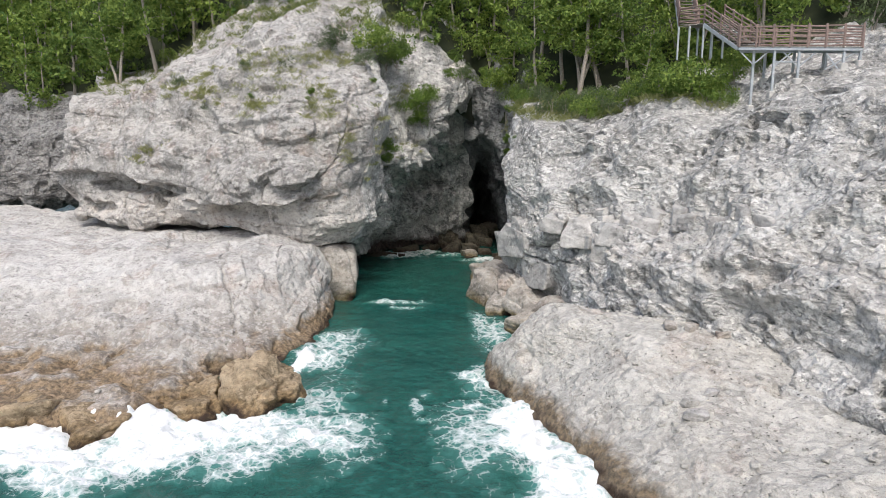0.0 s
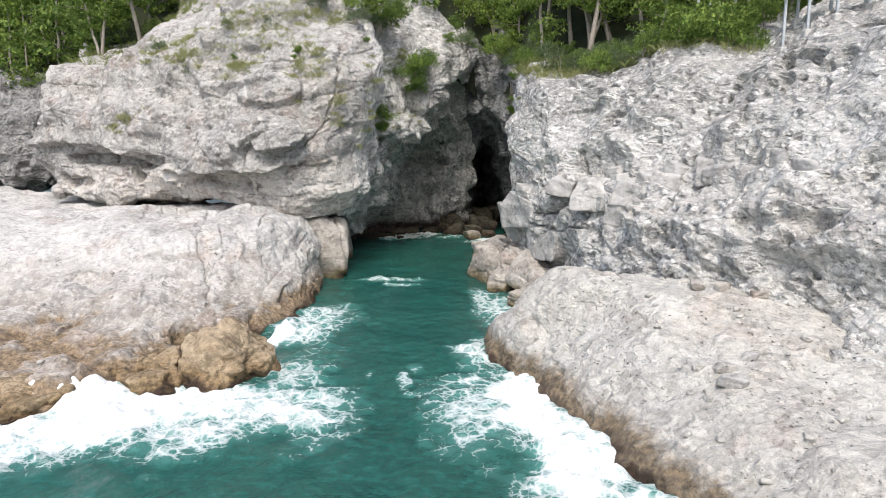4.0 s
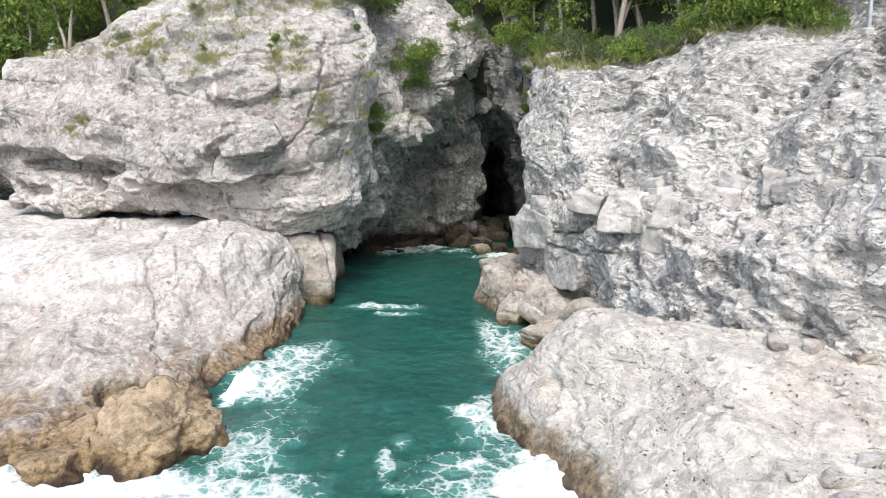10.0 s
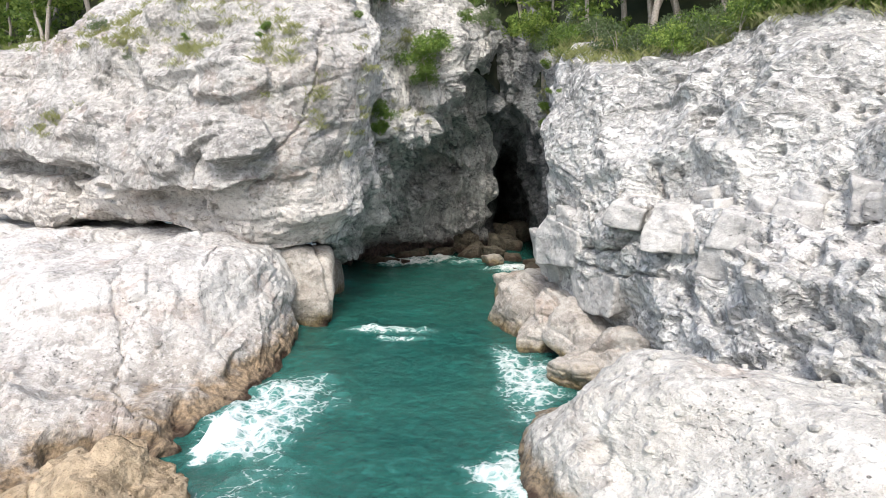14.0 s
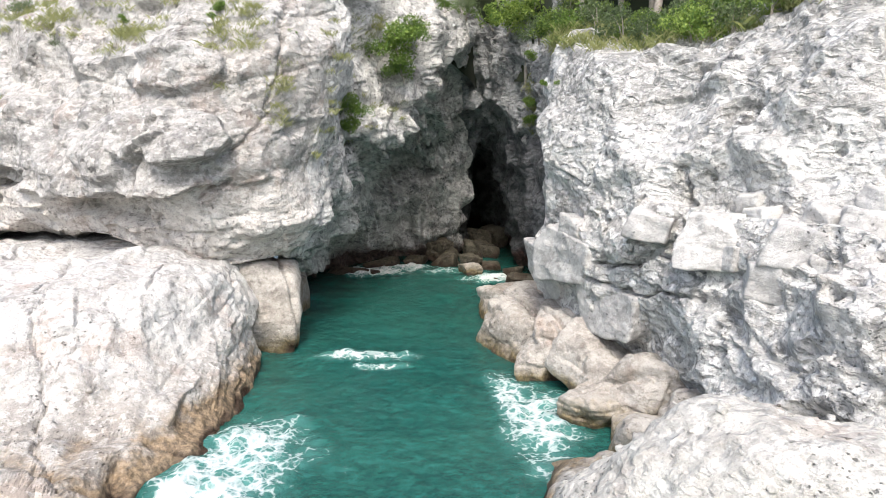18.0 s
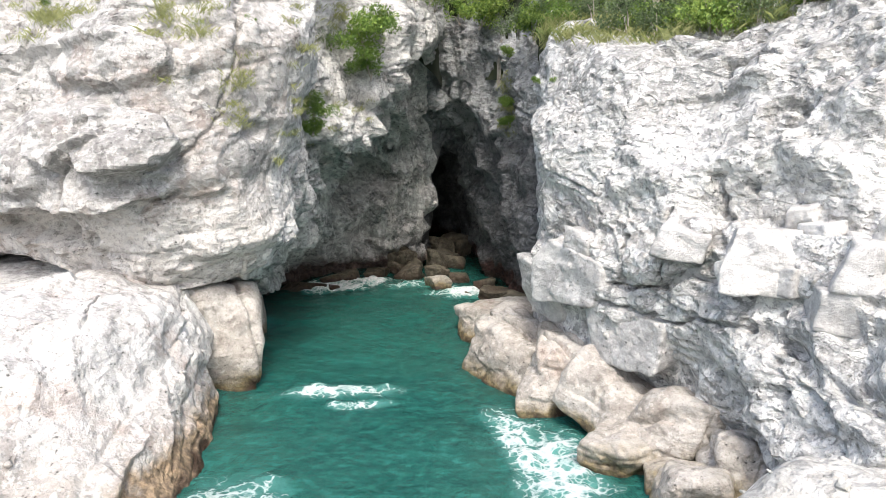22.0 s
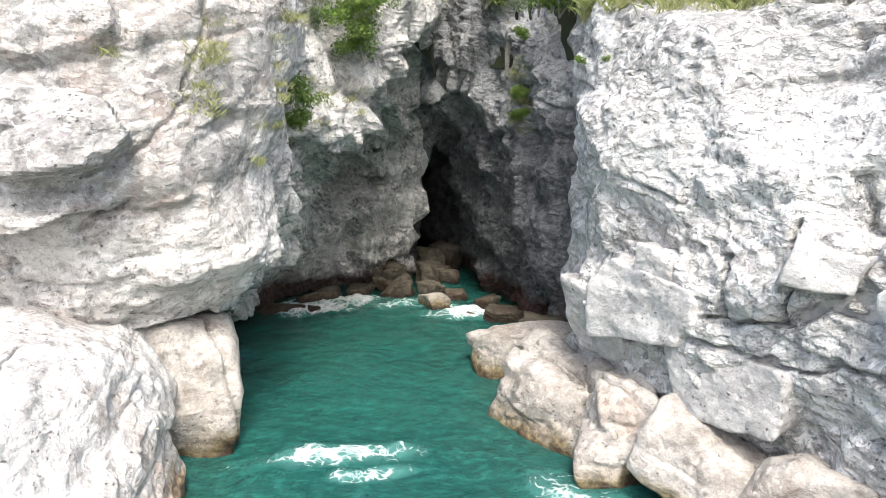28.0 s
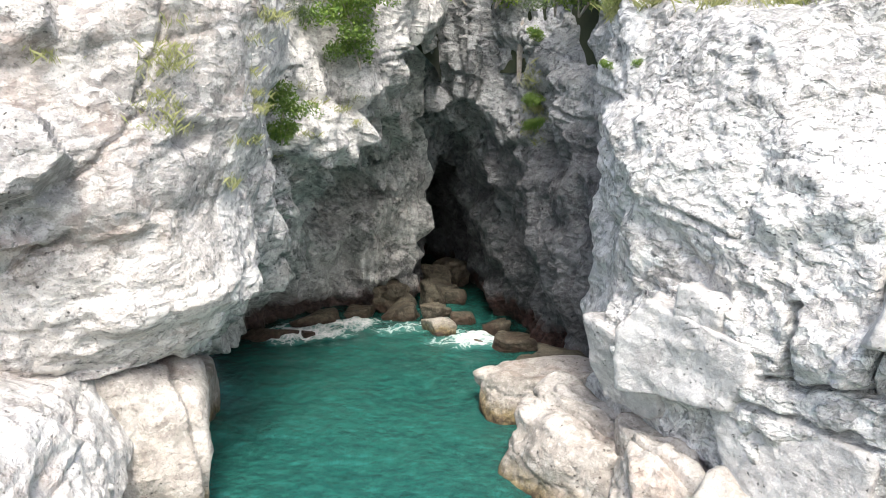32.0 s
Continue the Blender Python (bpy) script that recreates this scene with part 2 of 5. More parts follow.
def rock_material(name, light, warm, dark, tide=0.9, stains=0.5, clasts=0.5, ochre=(0.16, 0.10, 0.048), pink=0.0, seams=0.8, bump=0.28, strata_and_shade=(), chips=0.6, contrast=1.0, white=0.0):
    """Weathered volcanic rock: mottled, with clasts, dark pits, stains and a brown tide band."""
    m, t, b = material(name)
    place = node(t, "NewGeometry").outputs["Position"]
    z = node(t, "SeparateXYZ", {0: place}).outputs[2]
    wide = noise_at(t, place, 0.17, 5, 0.6)
    other = noise_at(t, node(t, "VectorMath", {0: place, 1: (31.0, 7.0, 11.0)}, operation="ADD").outputs[0], 0.3, 5, 0.65)
    mid = noise_at(t, place, 0.9, 7, 0.64)
    grain = noise_at(t, place, 4.6, 7, 0.68)
    fine = noise_at(t, place, 17.0, 3, 0.6)
    shift = node(t, "TexNoise", {"Vector": place, "Scale": 1.3, "Detail": 5.0, "Roughness": 0.6}).outputs["Color"]
    bent = node(t, "VectorMath", {0: place, 1: node(t, "VectorMath", {0: shift, "Scale": 0.55}, operation="SCALE").outputs[0]}, operation="ADD").outputs[0]
    bent = node(t, "Mapping", {"Vector": bent, "Rotation": (0.25, -0.15, 0.4), "Scale": (0.85, 0.85, 1.35)}).outputs[0]
    slab_cell = node(t, "TexVoronoi", {"Vector": bent, "Scale": 1.15})
    slab_tone = node(t, "SeparateColor", {0: slab_cell.outputs["Color"]}).outputs[0]
    seam = node(t, "TexVoronoi", {"Vector": bent, "Scale": 1.15}, feature="DISTANCE_TO_EDGE").outputs["Distance"]
    cell = node(t, "TexVoronoi", {"Vector": bent, "Scale": 3.7})
    tone = node(t, "SeparateColor", {0: cell.outputs["Color"]}).outputs[0]
    hole = node(t, "TexVoronoi", {"Vector": bent, "Scale": 8.5})
    hole_tone = node(t, "SeparateColor", {0: hole.outputs["Color"]}).outputs[1]
    crack = maths(t, "MULTIPLY", ramp(t, seam, 0.022, 0.0), ramp(t, maths(t, "ADD", other, maths(t, "SUBTRACT", mid, 0.5)), 0.56, 0.64))
    zone = ramp(t, mid, 0.42, 0.54)
    pale_light = tuple(min(0.82, 1.3 * v) for v in light)
    col = mixed(t, ramp(t, wide, 0.44, 0.58), light, warm)
    col = mixed(t, maths(t, "MULTIPLY", ramp(t, other, 0.49, 0.60), stains * 0.7), col, dark)
    col = mixed(t, maths(t, "MULTIPLY", ramp(t, mid, 0.52, 0.62), stains * 0.9), col, dark)
    col = mixed(t, maths(t, "MULTIPLY", ramp(t, mid, 0.47, 0.37), 0.6), col, pale_light)
    # bands by height: rock strata, and on the cave side wall painted shade
    for low, high, tint, share in strata_and_shade:
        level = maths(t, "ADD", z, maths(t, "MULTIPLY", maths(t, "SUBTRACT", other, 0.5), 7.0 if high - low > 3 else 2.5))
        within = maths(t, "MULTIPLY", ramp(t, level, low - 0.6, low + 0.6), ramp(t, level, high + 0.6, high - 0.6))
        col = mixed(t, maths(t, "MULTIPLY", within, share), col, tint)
    if white:
        pale = noise_at(t, node(t, "VectorMath", {0: place, 1: (1.0, 1.0, 1.7)}, operation="MULTIPLY").outputs[0], 0.75, 9, 0.7)
        col = mixed(t, maths(t, "MULTIPLY", ramp(t, pale, 0.53, 0.585), white), col, (0.68, 0.67, 0.645))
        col = mixed(t, maths(t, "MULTIPLY", ramp(t, pale, 0.44, 0.385), 0.75 * white), col, dark)
    col = mixed(t, maths(t, "MULTIPLY", ramp(t, slab_tone, 0.45, 0.15), 0.22 * contrast), col, dark)
    col = mixed(t, maths(t, "MULTIPLY", ramp(t, slab_tone, 0.60, 0.90), 0.2), col, pale_light)
    col = mixed(t, maths(t, "MULTIPLY", maths(t, "MULTIPLY", ramp(t, tone, 0.40, 0.10), zone), 0.38 * contrast), col, dark)
    col = mixed(t, maths(t, "MULTIPLY", maths(t, "MULTIPLY", ramp(t, tone, 0.62, 0.82), zone), clasts), col, tuple(min(0.84, 1.4 * v) for v in light))
    col = mixed(t, maths(t, "MULTIPLY", ramp(t, grain, 0.53, 0.62), maths(t, "MULTIPLY", node(t, "MapRange", {"Value": mid, "From Min": 0.40, "From Max": 0.60, "To Min": 0.3, "To Max": 1.0}).outputs[0], 0.75 * contrast)), col, dark)
    col = mixed(t, maths(t, "MULTIPLY", ramp(t, grain, 0.46, 0.38), 0.55), col, pale_light)
    col = mixed(t, maths(t, "MULTIPLY", ramp(t, fine, 0.55, 0.68), 0.45 * contrast), col, tuple(0.75 * v for v in dark))
    if pink:
        col = mixed(t, maths(t, "MULTIPLY", ramp(t, noise_at(t, place, 0.45, 4, 0.6), 0.56, 0.66), pink), col, (0.42, 0.28, 0.21))
    pit = maths(t, "MULTIPLY", ramp(t, hole.outputs["Distance"], 0.36, 0.22), maths(t, "MULTIPLY", ramp(t, hole_tone, 0.40, 0.30), ramp(t, maths(t, "ADD", other, maths(t, "SUBTRACT", grain, 0.5)), 0.53, 0.62)))
    col = mixed(t, maths(t, "MULTIPLY", maths(t, "MAXIMUM", maths(t, "MULTIPLY", crack, seams), pit), 0.8), col, tuple(0.35 * v for v in dark))
    height = maths(t, "ADD", z, maths(t, "MULTIPLY", maths(t, "SUBTRACT", mid, 0.5), 2.2))
    height = maths(t, "ADD", height, maths(t, "MULTIPLY", maths(t, "SUBTRACT", wide, 0.5), 1.2))
    band = mixed(t, ramp(t, grain, 0.42, 0.58), ochre, tuple(0.4 * v for v in ochre))
    col = mixed(t, maths(t, "MULTIPLY", ramp(t, height, tide + 0.35, tide - 0.25), 0.88), col, band)
    col = mixed(t, ramp(t, height, 0.30, -0.05), col, (0.04, 0.025, 0.016))
    put(t, b.inputs["Base Color"], col)
    put(t, b.inputs["Roughness"], ramp(t, height, -0.6, 0.5))
    b.inputs["Specular IOR Level"].default_value = 0.25
    rough = maths(t, "ADD", maths(t, "MULTIPLY", noise_at(t, place, 2.2, 7, 0.6), 0.55), maths(t, "MULTIPLY", grain, 0.34))
    craggy = node(t, "TexNoise", {"Vector": bent, "Scale": 2.4, "Detail": 6.0, "Roughness": 0.5, "Lacunarity": 2.1, "Offset": 0.9, "Gain": 1.6}, noise_type="RIDGED_MULTIFRACTAL").outputs["Fac"]
    rough = maths(t, "ADD", rough, maths(t, "MULTIPLY", craggy, 0.24 * chips))
    rough = maths(t, "ADD", rough, maths(t, "MULTIPLY", fine, 0.06))
    rough = maths(t, "SUBTRACT", rough, maths(t, "ADD", maths(t, "MULTIPLY", crack, 0.3 * seams), maths(t, "MULTIPLY", pit, 0.22)))
    put(t, b.inputs["Normal"], node(t, "Bump", {"Height": rough, "Strength": 1.0, "Distance": bump}).outputs[0])
    return m


ROCK = rock_material("pale_rock", (0.43, 0.417, 0.395), (0.385, 0.36, 0.33), (0.16, 0.154, 0.146), 0.55, stains=0.35, pink=0.22, seams=0.35, bump=0.25, contrast=1.1, white=0.28, strata_and_shade=((4.4, 6.6, (0.64, 0.60, 0.555), 0.75), (7.2, 10.8, (0.28, 0.273, 0.262), 0.65)))
FAR_ROCK = rock_material("grey_jointed_rock", (0.33, 0.325, 0.315), (0.27, 0.263, 0.255), (0.09, 0.09, 0.088), 0.55, 0.5, 0.3, seams=0.5, bump=0.34, chips=1.2, contrast=1.3)
SLOPE_ROCK = rock_material("pitted_rock", (0.57, 0.563, 0.54), (0.51, 0.496, 0.465), (0.19, 0.19, 0.186), 0.5, 0.22, 0.75, seams=0.35, bump=0.32, chips=1.3, contrast=1.15, white=0.4,
                           strata_and_shade=((10.2, 30.0, (0.31, 0.302, 0.285), 0.6), (7.5, 9.0, (0.60, 0.588, 0.555), 0.65), (6.0, 7.2, (0.42, 0.375, 0.34), 0.4), (4.4, 5.6, (0.30, 0.30, 0.297), 0.4)))
PLATFORM_ROCK = rock_material("platform_rock", (0.47, 0.46, 0.438), (0.41, 0.388, 0.36), (0.24, 0.226, 0.21), 0.85, 0.4, 0.35, (0.30, 0.21, 0.12), 0.2, 0.2, 0.22, white=0.35,
                              strata_and_shade=((-1.0, 1.9, (0.30, 0.268, 0.23), 0.65), (2.4, 4.4, (0.60, 0.59, 0.57), 0.55)))
SLAB_ROCK = rock_material("slab_rock", (0.50, 0.488, 0.452), (0.46, 0.441, 0.402), (0.27, 0.259, 0.24), 0.75, 0.26, 0.4, (0.20, 0.14, 0.075), 0.16, 0.1, 0.24, chips=0.8, contrast=0.95)
# dark rock, with shade painted in below 9.6 m and skylight above
SHADED_DARK_ROCK = rock_material("shaded_dark_cave_rock", (0.15, 0.153, 0.157), (0.11, 0.11, 0.112), (0.05, 0.051, 0.054), 1.1, 0.6, 0.2, (0.07, 0.03, 0.022), seams=0.3, bump=0.32, chips=1.0, contrast=1.1,
                          strata_and_shade=((9.6, 30.0, (0.44, 0.445, 0.44), 0.7),))
CAVE_ROCK = rock_material("pale_cave_rock", (0.58, 0.572, 0.55), (0.50, 0.487, 0.46), (0.11, 0.11, 0.112), 1.0, 0.45, 0.2, (0.10, 0.05, 0.035), seams=0.4, bump=0.28, chips=0.8, contrast=0.9, white=0.2,
                          strata_and_shade=((9.6, 30.0, (0.50, 0.485, 0.455), 0.7),))
MOUTH_ROCK = rock_material("cave_mouth_rock", (0.52, 0.525, 0.515), (0.46, 0.455, 0.435), (0.20, 0.204, 0.206), 0.6, 0.4, 0.5, (0.10, 0.05, 0.035), seams=0.3, bump=0.26, chips=0.8, contrast=1.0)
BLOCK_ROCK = rock_material("jointed_rock", (0.46, 0.45, 0.43), (0.40, 0.385, 0.365), (0.22, 0.215, 0.21), 0.5, 0.3, 0.2, seams=0.3, bump=0.18, chips=0.3, contrast=0.7)
BOULDER_ROCK = rock_material("boulder_rock", (0.41, 0.387, 0.352), (0.355, 0.323, 0.284), (0.20, 0.18, 0.157), 0.55, 0.35, 0.25, (0.19, 0.14, 0.055), 0.25, 0.4, 0.22, chips=0.4)
WET_ROCK = rock_material("brown_cave_rock", (0.13, 0.115, 0.085), (0.085, 0.068, 0.05), (0.04, 0.036, 0.028), 0.35, 0.5, 0.4, (0.075, 0.045, 0.03))
SHORE_ROCK = rock_material("brown_shore_rock", (0.40, 0.32, 0.22), (0.33, 0.245, 0.15), (0.16, 0.12, 0.075), 0.5, 0.6, 0.5, (0.28, 0.19, 0.095), seams=0.3, bump=0.28, contrast=1.1)


def water_material():
    m, t, b = material("sea_water")
    place = node(t, "NewGeometry").outputs["Position"]
    foam = node(t, "Attribute", attribute_name="foam").outputs["Fac"]
    wide = noise_at(t, place, 0.12, 3)
    sea = mixed(t, ramp(t, wide, 0.35, 0.65), (0.009, 0.066, 0.056), (0.017, 0.092, 0.074))
    streak = node(t, "Mapping", {"Vector": place, "Scale": (1.0, 1.6, 1.0), "Rotation": (0.0, 0.0, 0.3)}).outputs[0]
    sea = mixed(t, maths(t, "MULTIPLY", ramp(t, noise_at(t, streak, 1.9, 7, 0.66), 0.47, 0.66), 0.55), sea, (0.035, 0.17, 0.145))
    bend = node(t, "VectorMath", {0: place, 1: node(t, "TexNoise", {"Vector": place, "Scale": 0.6, "Detail": 5.0, "Roughness": 0.6}).outputs["Color"]}, operation="ADD").outputs[0]
    lace = node(t, "TexVoronoi", {"Vector": bend, "Scale": 1.3}, feature="DISTANCE_TO_EDGE").outputs["Distance"]
    lace2 = node(t, "TexVoronoi", {"Vector": bend, "Scale": 4.0}, feature="DISTANCE_TO_EDGE").outputs["Distance"]
    veil = maths(t, "ADD", maths(t, "MULTIPLY", ramp(t, lace, 0.20, 0.0), 0.45), maths(t, "MULTIPLY", ramp(t, lace2, 0.22, 0.0), 0.35))
    veil = maths(t, "ADD", veil, maths(t, "MULTIPLY", noise_at(t, place, 1.6, 9, 0.8), 1.0))
    level = maths(t, "ADD", maths(t, "MULTIPLY", foam, 1.55), maths(t, "SUBTRACT", veil, 1.45))
    white = ramp(t, level, 0.0, 0.85)
    pale = mixed(t, maths(t, "MULTIPLY", ramp(t, foam, 0.1, 0.9), 0.75), sea, (0.14, 0.38, 0.34))
    put(t, b.inputs["Base Color"], mixed(t, white, pale, (0.84, 0.86, 0.86)))
    put(t, b.inputs["Roughness"], node(t, "MapRange", {"Value": white, "To Min": 0.12, "To Max": 0.9}).outputs[0])
    b.inputs["IOR"].default_value = 1.33
    ripple = node(t, "Mapping", {"Vector": place, "Scale": (1.0, 0.55, 1.0), "Rotation": (0.0, 0.0, 0.5)}).outputs[0]
    waves = maths(t, "ADD", maths(t, "MULTIPLY", noise_at(t, ripple, 1.5, 8, 0.66), 1.0), maths(t, "MULTIPLY", white, 0.12))
    put(t, b.inputs["Normal"], node(t, "Bump", {"Height": waves, "Strength": 0.9, "Distance": 0.27}).outputs[0])
    return m


WATER = water_material()


def plain(name, colour, other, scale=6.0, rough=0.8, metal=0.0):
    m, t, b = material(name)
    place = node(t, "NewGeometry").outputs["Position"]
    n = noise_at(t, place, scale, 5, 0.65)
    put(t, b.inputs["Base Color"], mixed(t, ramp(t, n, 0.35, 0.68), colour, other))
    b.inputs["Roughness"].default_value, b.inputs["Metallic"].default_value = rough, metal
    put(t, b.inputs["Normal"], node(t, "Bump", {"Height": n, "Strength": 0.3, "Distance": 0.02}).outputs[0])
    return m


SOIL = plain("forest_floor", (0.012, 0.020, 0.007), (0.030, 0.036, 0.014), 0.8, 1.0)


def leaf_material(name, a, c):
    m, t, b = material(name)
    col = mixed(t, node(t, "NewGeometry").outputs["Random Per Island"], a, c)
    col = mixed(t, maths(t, "MULTIPLY", node(t, "ObjectInfo").outputs["Random"], 0.6), col, tuple(0.7 * v for v in a))
    put(t, b.inputs["Base Color"], col)
    b.inputs["Roughness"].default_value = 0.6
    b.inputs["Specular IOR Level"].default_value = 0.3
    mix = node(t, "MixShader", {0: 0.3, 1: b.outputs[0], 2: node(t, "BsdfTranslucent", {"Color": col}).outputs[0]})
    put(t, t.nodes["Material Output"].inputs[0], mix.outputs[0])
    return m


LEAF = leaf_material("tree_leaf", (0.06, 0.13, 0.022), (0.36, 0.46, 0.10))
SHRUB_LEAF = leaf_material("shrub_leaf", (0.08, 0.155, 0.03), (0.25, 0.35, 0.07))
DULL_LEAF = leaf_material("dull_leaf", (0.07, 0.11, 0.045), (0.20, 0.25, 0.12))
GRASS = leaf_material("grass_blade", (0.10, 0.14, 0.035), (0.30, 0.32, 0.11))
CLIFF_GRASS = leaf_material("dry_grass_blade", (0.24, 0.26, 0.10), (0.42, 0.42, 0.19))
BARK = plain("grey_bark", (0.36, 0.33, 0.29), (0.20, 0.17, 0.14), 9.0, 0.9)
STEEL = plain("painted_steel", (0.50, 0.53, 0.56), (0.38, 0.41, 0.43), 5.0, 0.5, 0.3)
TIMBER = plain("weathered_timber", (0.30, 0.22, 0.19), (0.17, 0.125, 0.11), 12.0, 0.85)
DECKING = plain("grey_decking", (0.34, 0.30, 0.26), (0.22, 0.20, 0.18), 12.0, 0.85)
CONCRETE = plain("pale_concrete", (0.55, 0.54, 0.51), (0.42, 0.41, 0.39), 8.0, 0.9)
POOL = plain("pool_water", (0.13, 0.12, 0.07), (0.10, 0.095, 0.06), 3.0, 0.08)
ROPE = plain("white_rope", (0.7, 0.7, 0.68), (0.55, 0.55, 0.53), 20.0, 0.9)

# ---- rock shapes: upright sections, from the foot to the hill above ----


class Cage:
    def __init__(self):
        self.sections = []

    def add(self, *points):
        self.sections.append(points)


# sea cliff, sea cave and the slope on its far side, in one run
C = Cage()
C.add((-62, 78, 3), (-62, 72, 4.5), (-62, 69, 6), (-62, 69, 8.5), (-62, 71, 11), (-62, 74, 12.6), (-62, 82, 15.5))
C.add((-42, 76, 3), (-42, 71, 3.8), (-42, 70, 5.5), (-42, 70, 8.6), (-42, 71, 11), (-42, 72.5, 12.2), (-42, 80, 15.5))
C.add((-35, 76, 3), (-35, 73, 4), (-34.8, 72, 6), (-34.8, 72, 8.8), (-34.8, 72.6, 11.4), (-34.8, 74, 12.8), (-34.5, 81, 16))
C.add((-32, 66, 3.5), (-31.2, 61, 4.2), (-31, 59.4, 5.0), (-31.5, 59.5, 9), (-31.8, 61, 12.5), (-32, 62.5, 14.6), (-33, 71, 17))
C.add((-24, 62, 3.8), (-24, 56.4, 4.4), (-24, 54.7, 5.1), (-24, 54.8, 9.5), (-24.5, 56.8, 12.6), (-26, 60, 14.6), (-27, 70, 18))
C.add((-17.5, 60, 4), (-17.5, 53.0, 4.5), (-17.5, 51.5, 5.2), (-17.3, 50.9, 8.5), (-17.2, 52.5, 13), (-17.5, 56, 18), (-18.5, 66, 22))
C.add((-13, 58, 4), (-13, 50.7, 4.4), (-13, 49.3, 5.1), (-13, 48.5, 8.5), (-13, 50.3, 13.5), (-13.5, 54.5, 19), (-14, 64, 23.5))
C.add((-9.5, 57, 3.8), (-9.4, 49.9, 3.8), (-9.2, 48.4, 4.5), (-9.2, 47.1, 8.5), (-9, 49, 13.5), (-9.5, 53, 19), (-10, 62, 24))
C.add((-8.5, 58, 3), (-7.0, 52.3, 3.4), (-6.3, 50.4, 3.9), (-5.2, 49.9, 8), (-5.0, 51.1, 13), (-5.6, 53.6, 17.5), (-6.3, 62, 24))
CAVE_FROM = len(C.sections) - 1
C.add((-9, 64, 1.0), (-7.8, 59, 1.8), (-6.2, 56, 3.5), (-4.6, 54.8, 7), (-4.2, 55.4, 11), (-4.1, 56.6, 15), (-4, 64, 23))
C.add((-7.5, 67.8, -1.5), (-6.8, 66, 0), (-5.2, 65, 3.2), (-3.3, 63, 6.6), (-2.9, 57.8, 8.9), (-2.5, 57.6, 14), (-2, 64, 22))
C.add((-2.4, 71.5, -1.5), (-2.2, 69.5, 0.3), (-1.9, 68.4, 3.2), (-1.2, 67, 7.6), (-0.2, 60.2, 10.9), (0, 59.6, 15.2), (0, 65, 21.5))
C.add((2.6, 72.5, -1.5), (2.6, 71.5, 0.5), (2.7, 70.6, 3.5), (2.8, 69.8, 7), (2.3, 67.4, 10.8), (2.2, 62.6, 14.2), (2, 66, 20.5))
C.add((3.2, 86, -1.5), (3.2, 86, 0.5), (3.3, 84, 4), (3.2, 77, 7.3), (2.8, 69.4, 9.2), (2.5, 65.6, 13.8), (3, 67, 20))
C.add((5.6, 86, -1.5), (5.4, 86, 0.5), (4.8, 84, 4), (4.1, 77, 7.2), (3.6, 69.2, 9.2), (3.4, 65.4, 13.6), (4, 67, 19.5))
C.add((6.6, 69, -1.5), (6.2, 67.5, 0.5), (5.6, 67, 4), (4.8, 66, 8), (4.5, 64, 11), (4.7, 62, 13.5), (5, 66, 18.5))
C.add((6.8, 60.5, -1.5), (6.4, 59.5, 0.6), (6.1, 59.5, 4), (5.8, 59.3, 8), (5.8, 58.5, 11), (6, 58, 13.5), (6.5, 62, 18))
C.add((6.2, 54, -1.5), (5.8, 53.8, 1), (5.4, 53.6, 4), (5.3, 53.2, 8), (5.5, 53, 11), (6, 53.5, 13.2), (7, 58, 17))
C.add((4.8, 50.2, -1.5), (4.7, 49.9, 1), (4.2, 49.2, 4), (4.4, 48.8, 8), (4.8, 48.8, 11), (5.5, 49.6, 12.9), (7.5, 55, 15.5))
CAVE_TO = len(C.sections) - 1
C.add((5.8, 46, -1.5), (5.6, 45.5, 1), (5.1, 44.6, 3.5), (5.3, 43.8, 6.5), (6.0, 44.4, 9.5), (7.5, 46, 12.8), (10, 53, 15))
C.add((7.5, 42.5, -1), (7.3, 41.8, 1.5), (6.6, 40.7, 3.8), (7.4, 40.1, 6.4), (8.6, 40.8, 10), (10.5, 43.5, 13), (13, 51, 15))
C.add((8.0, 37.6, -1), (7.7, 36.8, 1.8), (7.3, 36, 3.9), (8.5, 36.4, 5.6), (11.1, 37.6, 9.9), (13.2, 40.9, 13.5), (16, 49, 15.5))
C.add((10.8, 32.6, -1), (8.9, 31.2, 2.2), (9.1, 31.2, 3.6), (10.1, 31.4, 5.8), (13.7, 33.9, 10.3), (16.7, 37.9, 14.2), (20, 46, 16.5))
C.add((15, 27, -1), (12.6, 25.4, 2.4), (12.8, 25.6, 3.5), (13.6, 26.8, 6.0), (16.7, 29.4, 10.8), (20.5, 35, 15.2), (24, 44, 18))
C.add((19, 20, -1), (17.6, 18.2, 2.4), (18.4, 18.4, 3.6), (21.2, 20.5, 7.5), (23.2, 24, 11.5), (26, 30, 16), (30, 41, 19.5))
C.add((24, 10, -1), (23, 9, 2.4), (24.5, 9.4, 4.0), (28, 13, 8), (31, 18, 12), (34, 25, 16.5), (38, 36, 21))
C.add((34, -6, -1), (36, -6, 3), (38, -5, 5), (41, -2, 8.5), (44, 4, 12), (48, 12, 17), (53, 24, 22))
EYE_SIDE = np.array((0.0, 20.0, 9.0))
STEP = 0.07


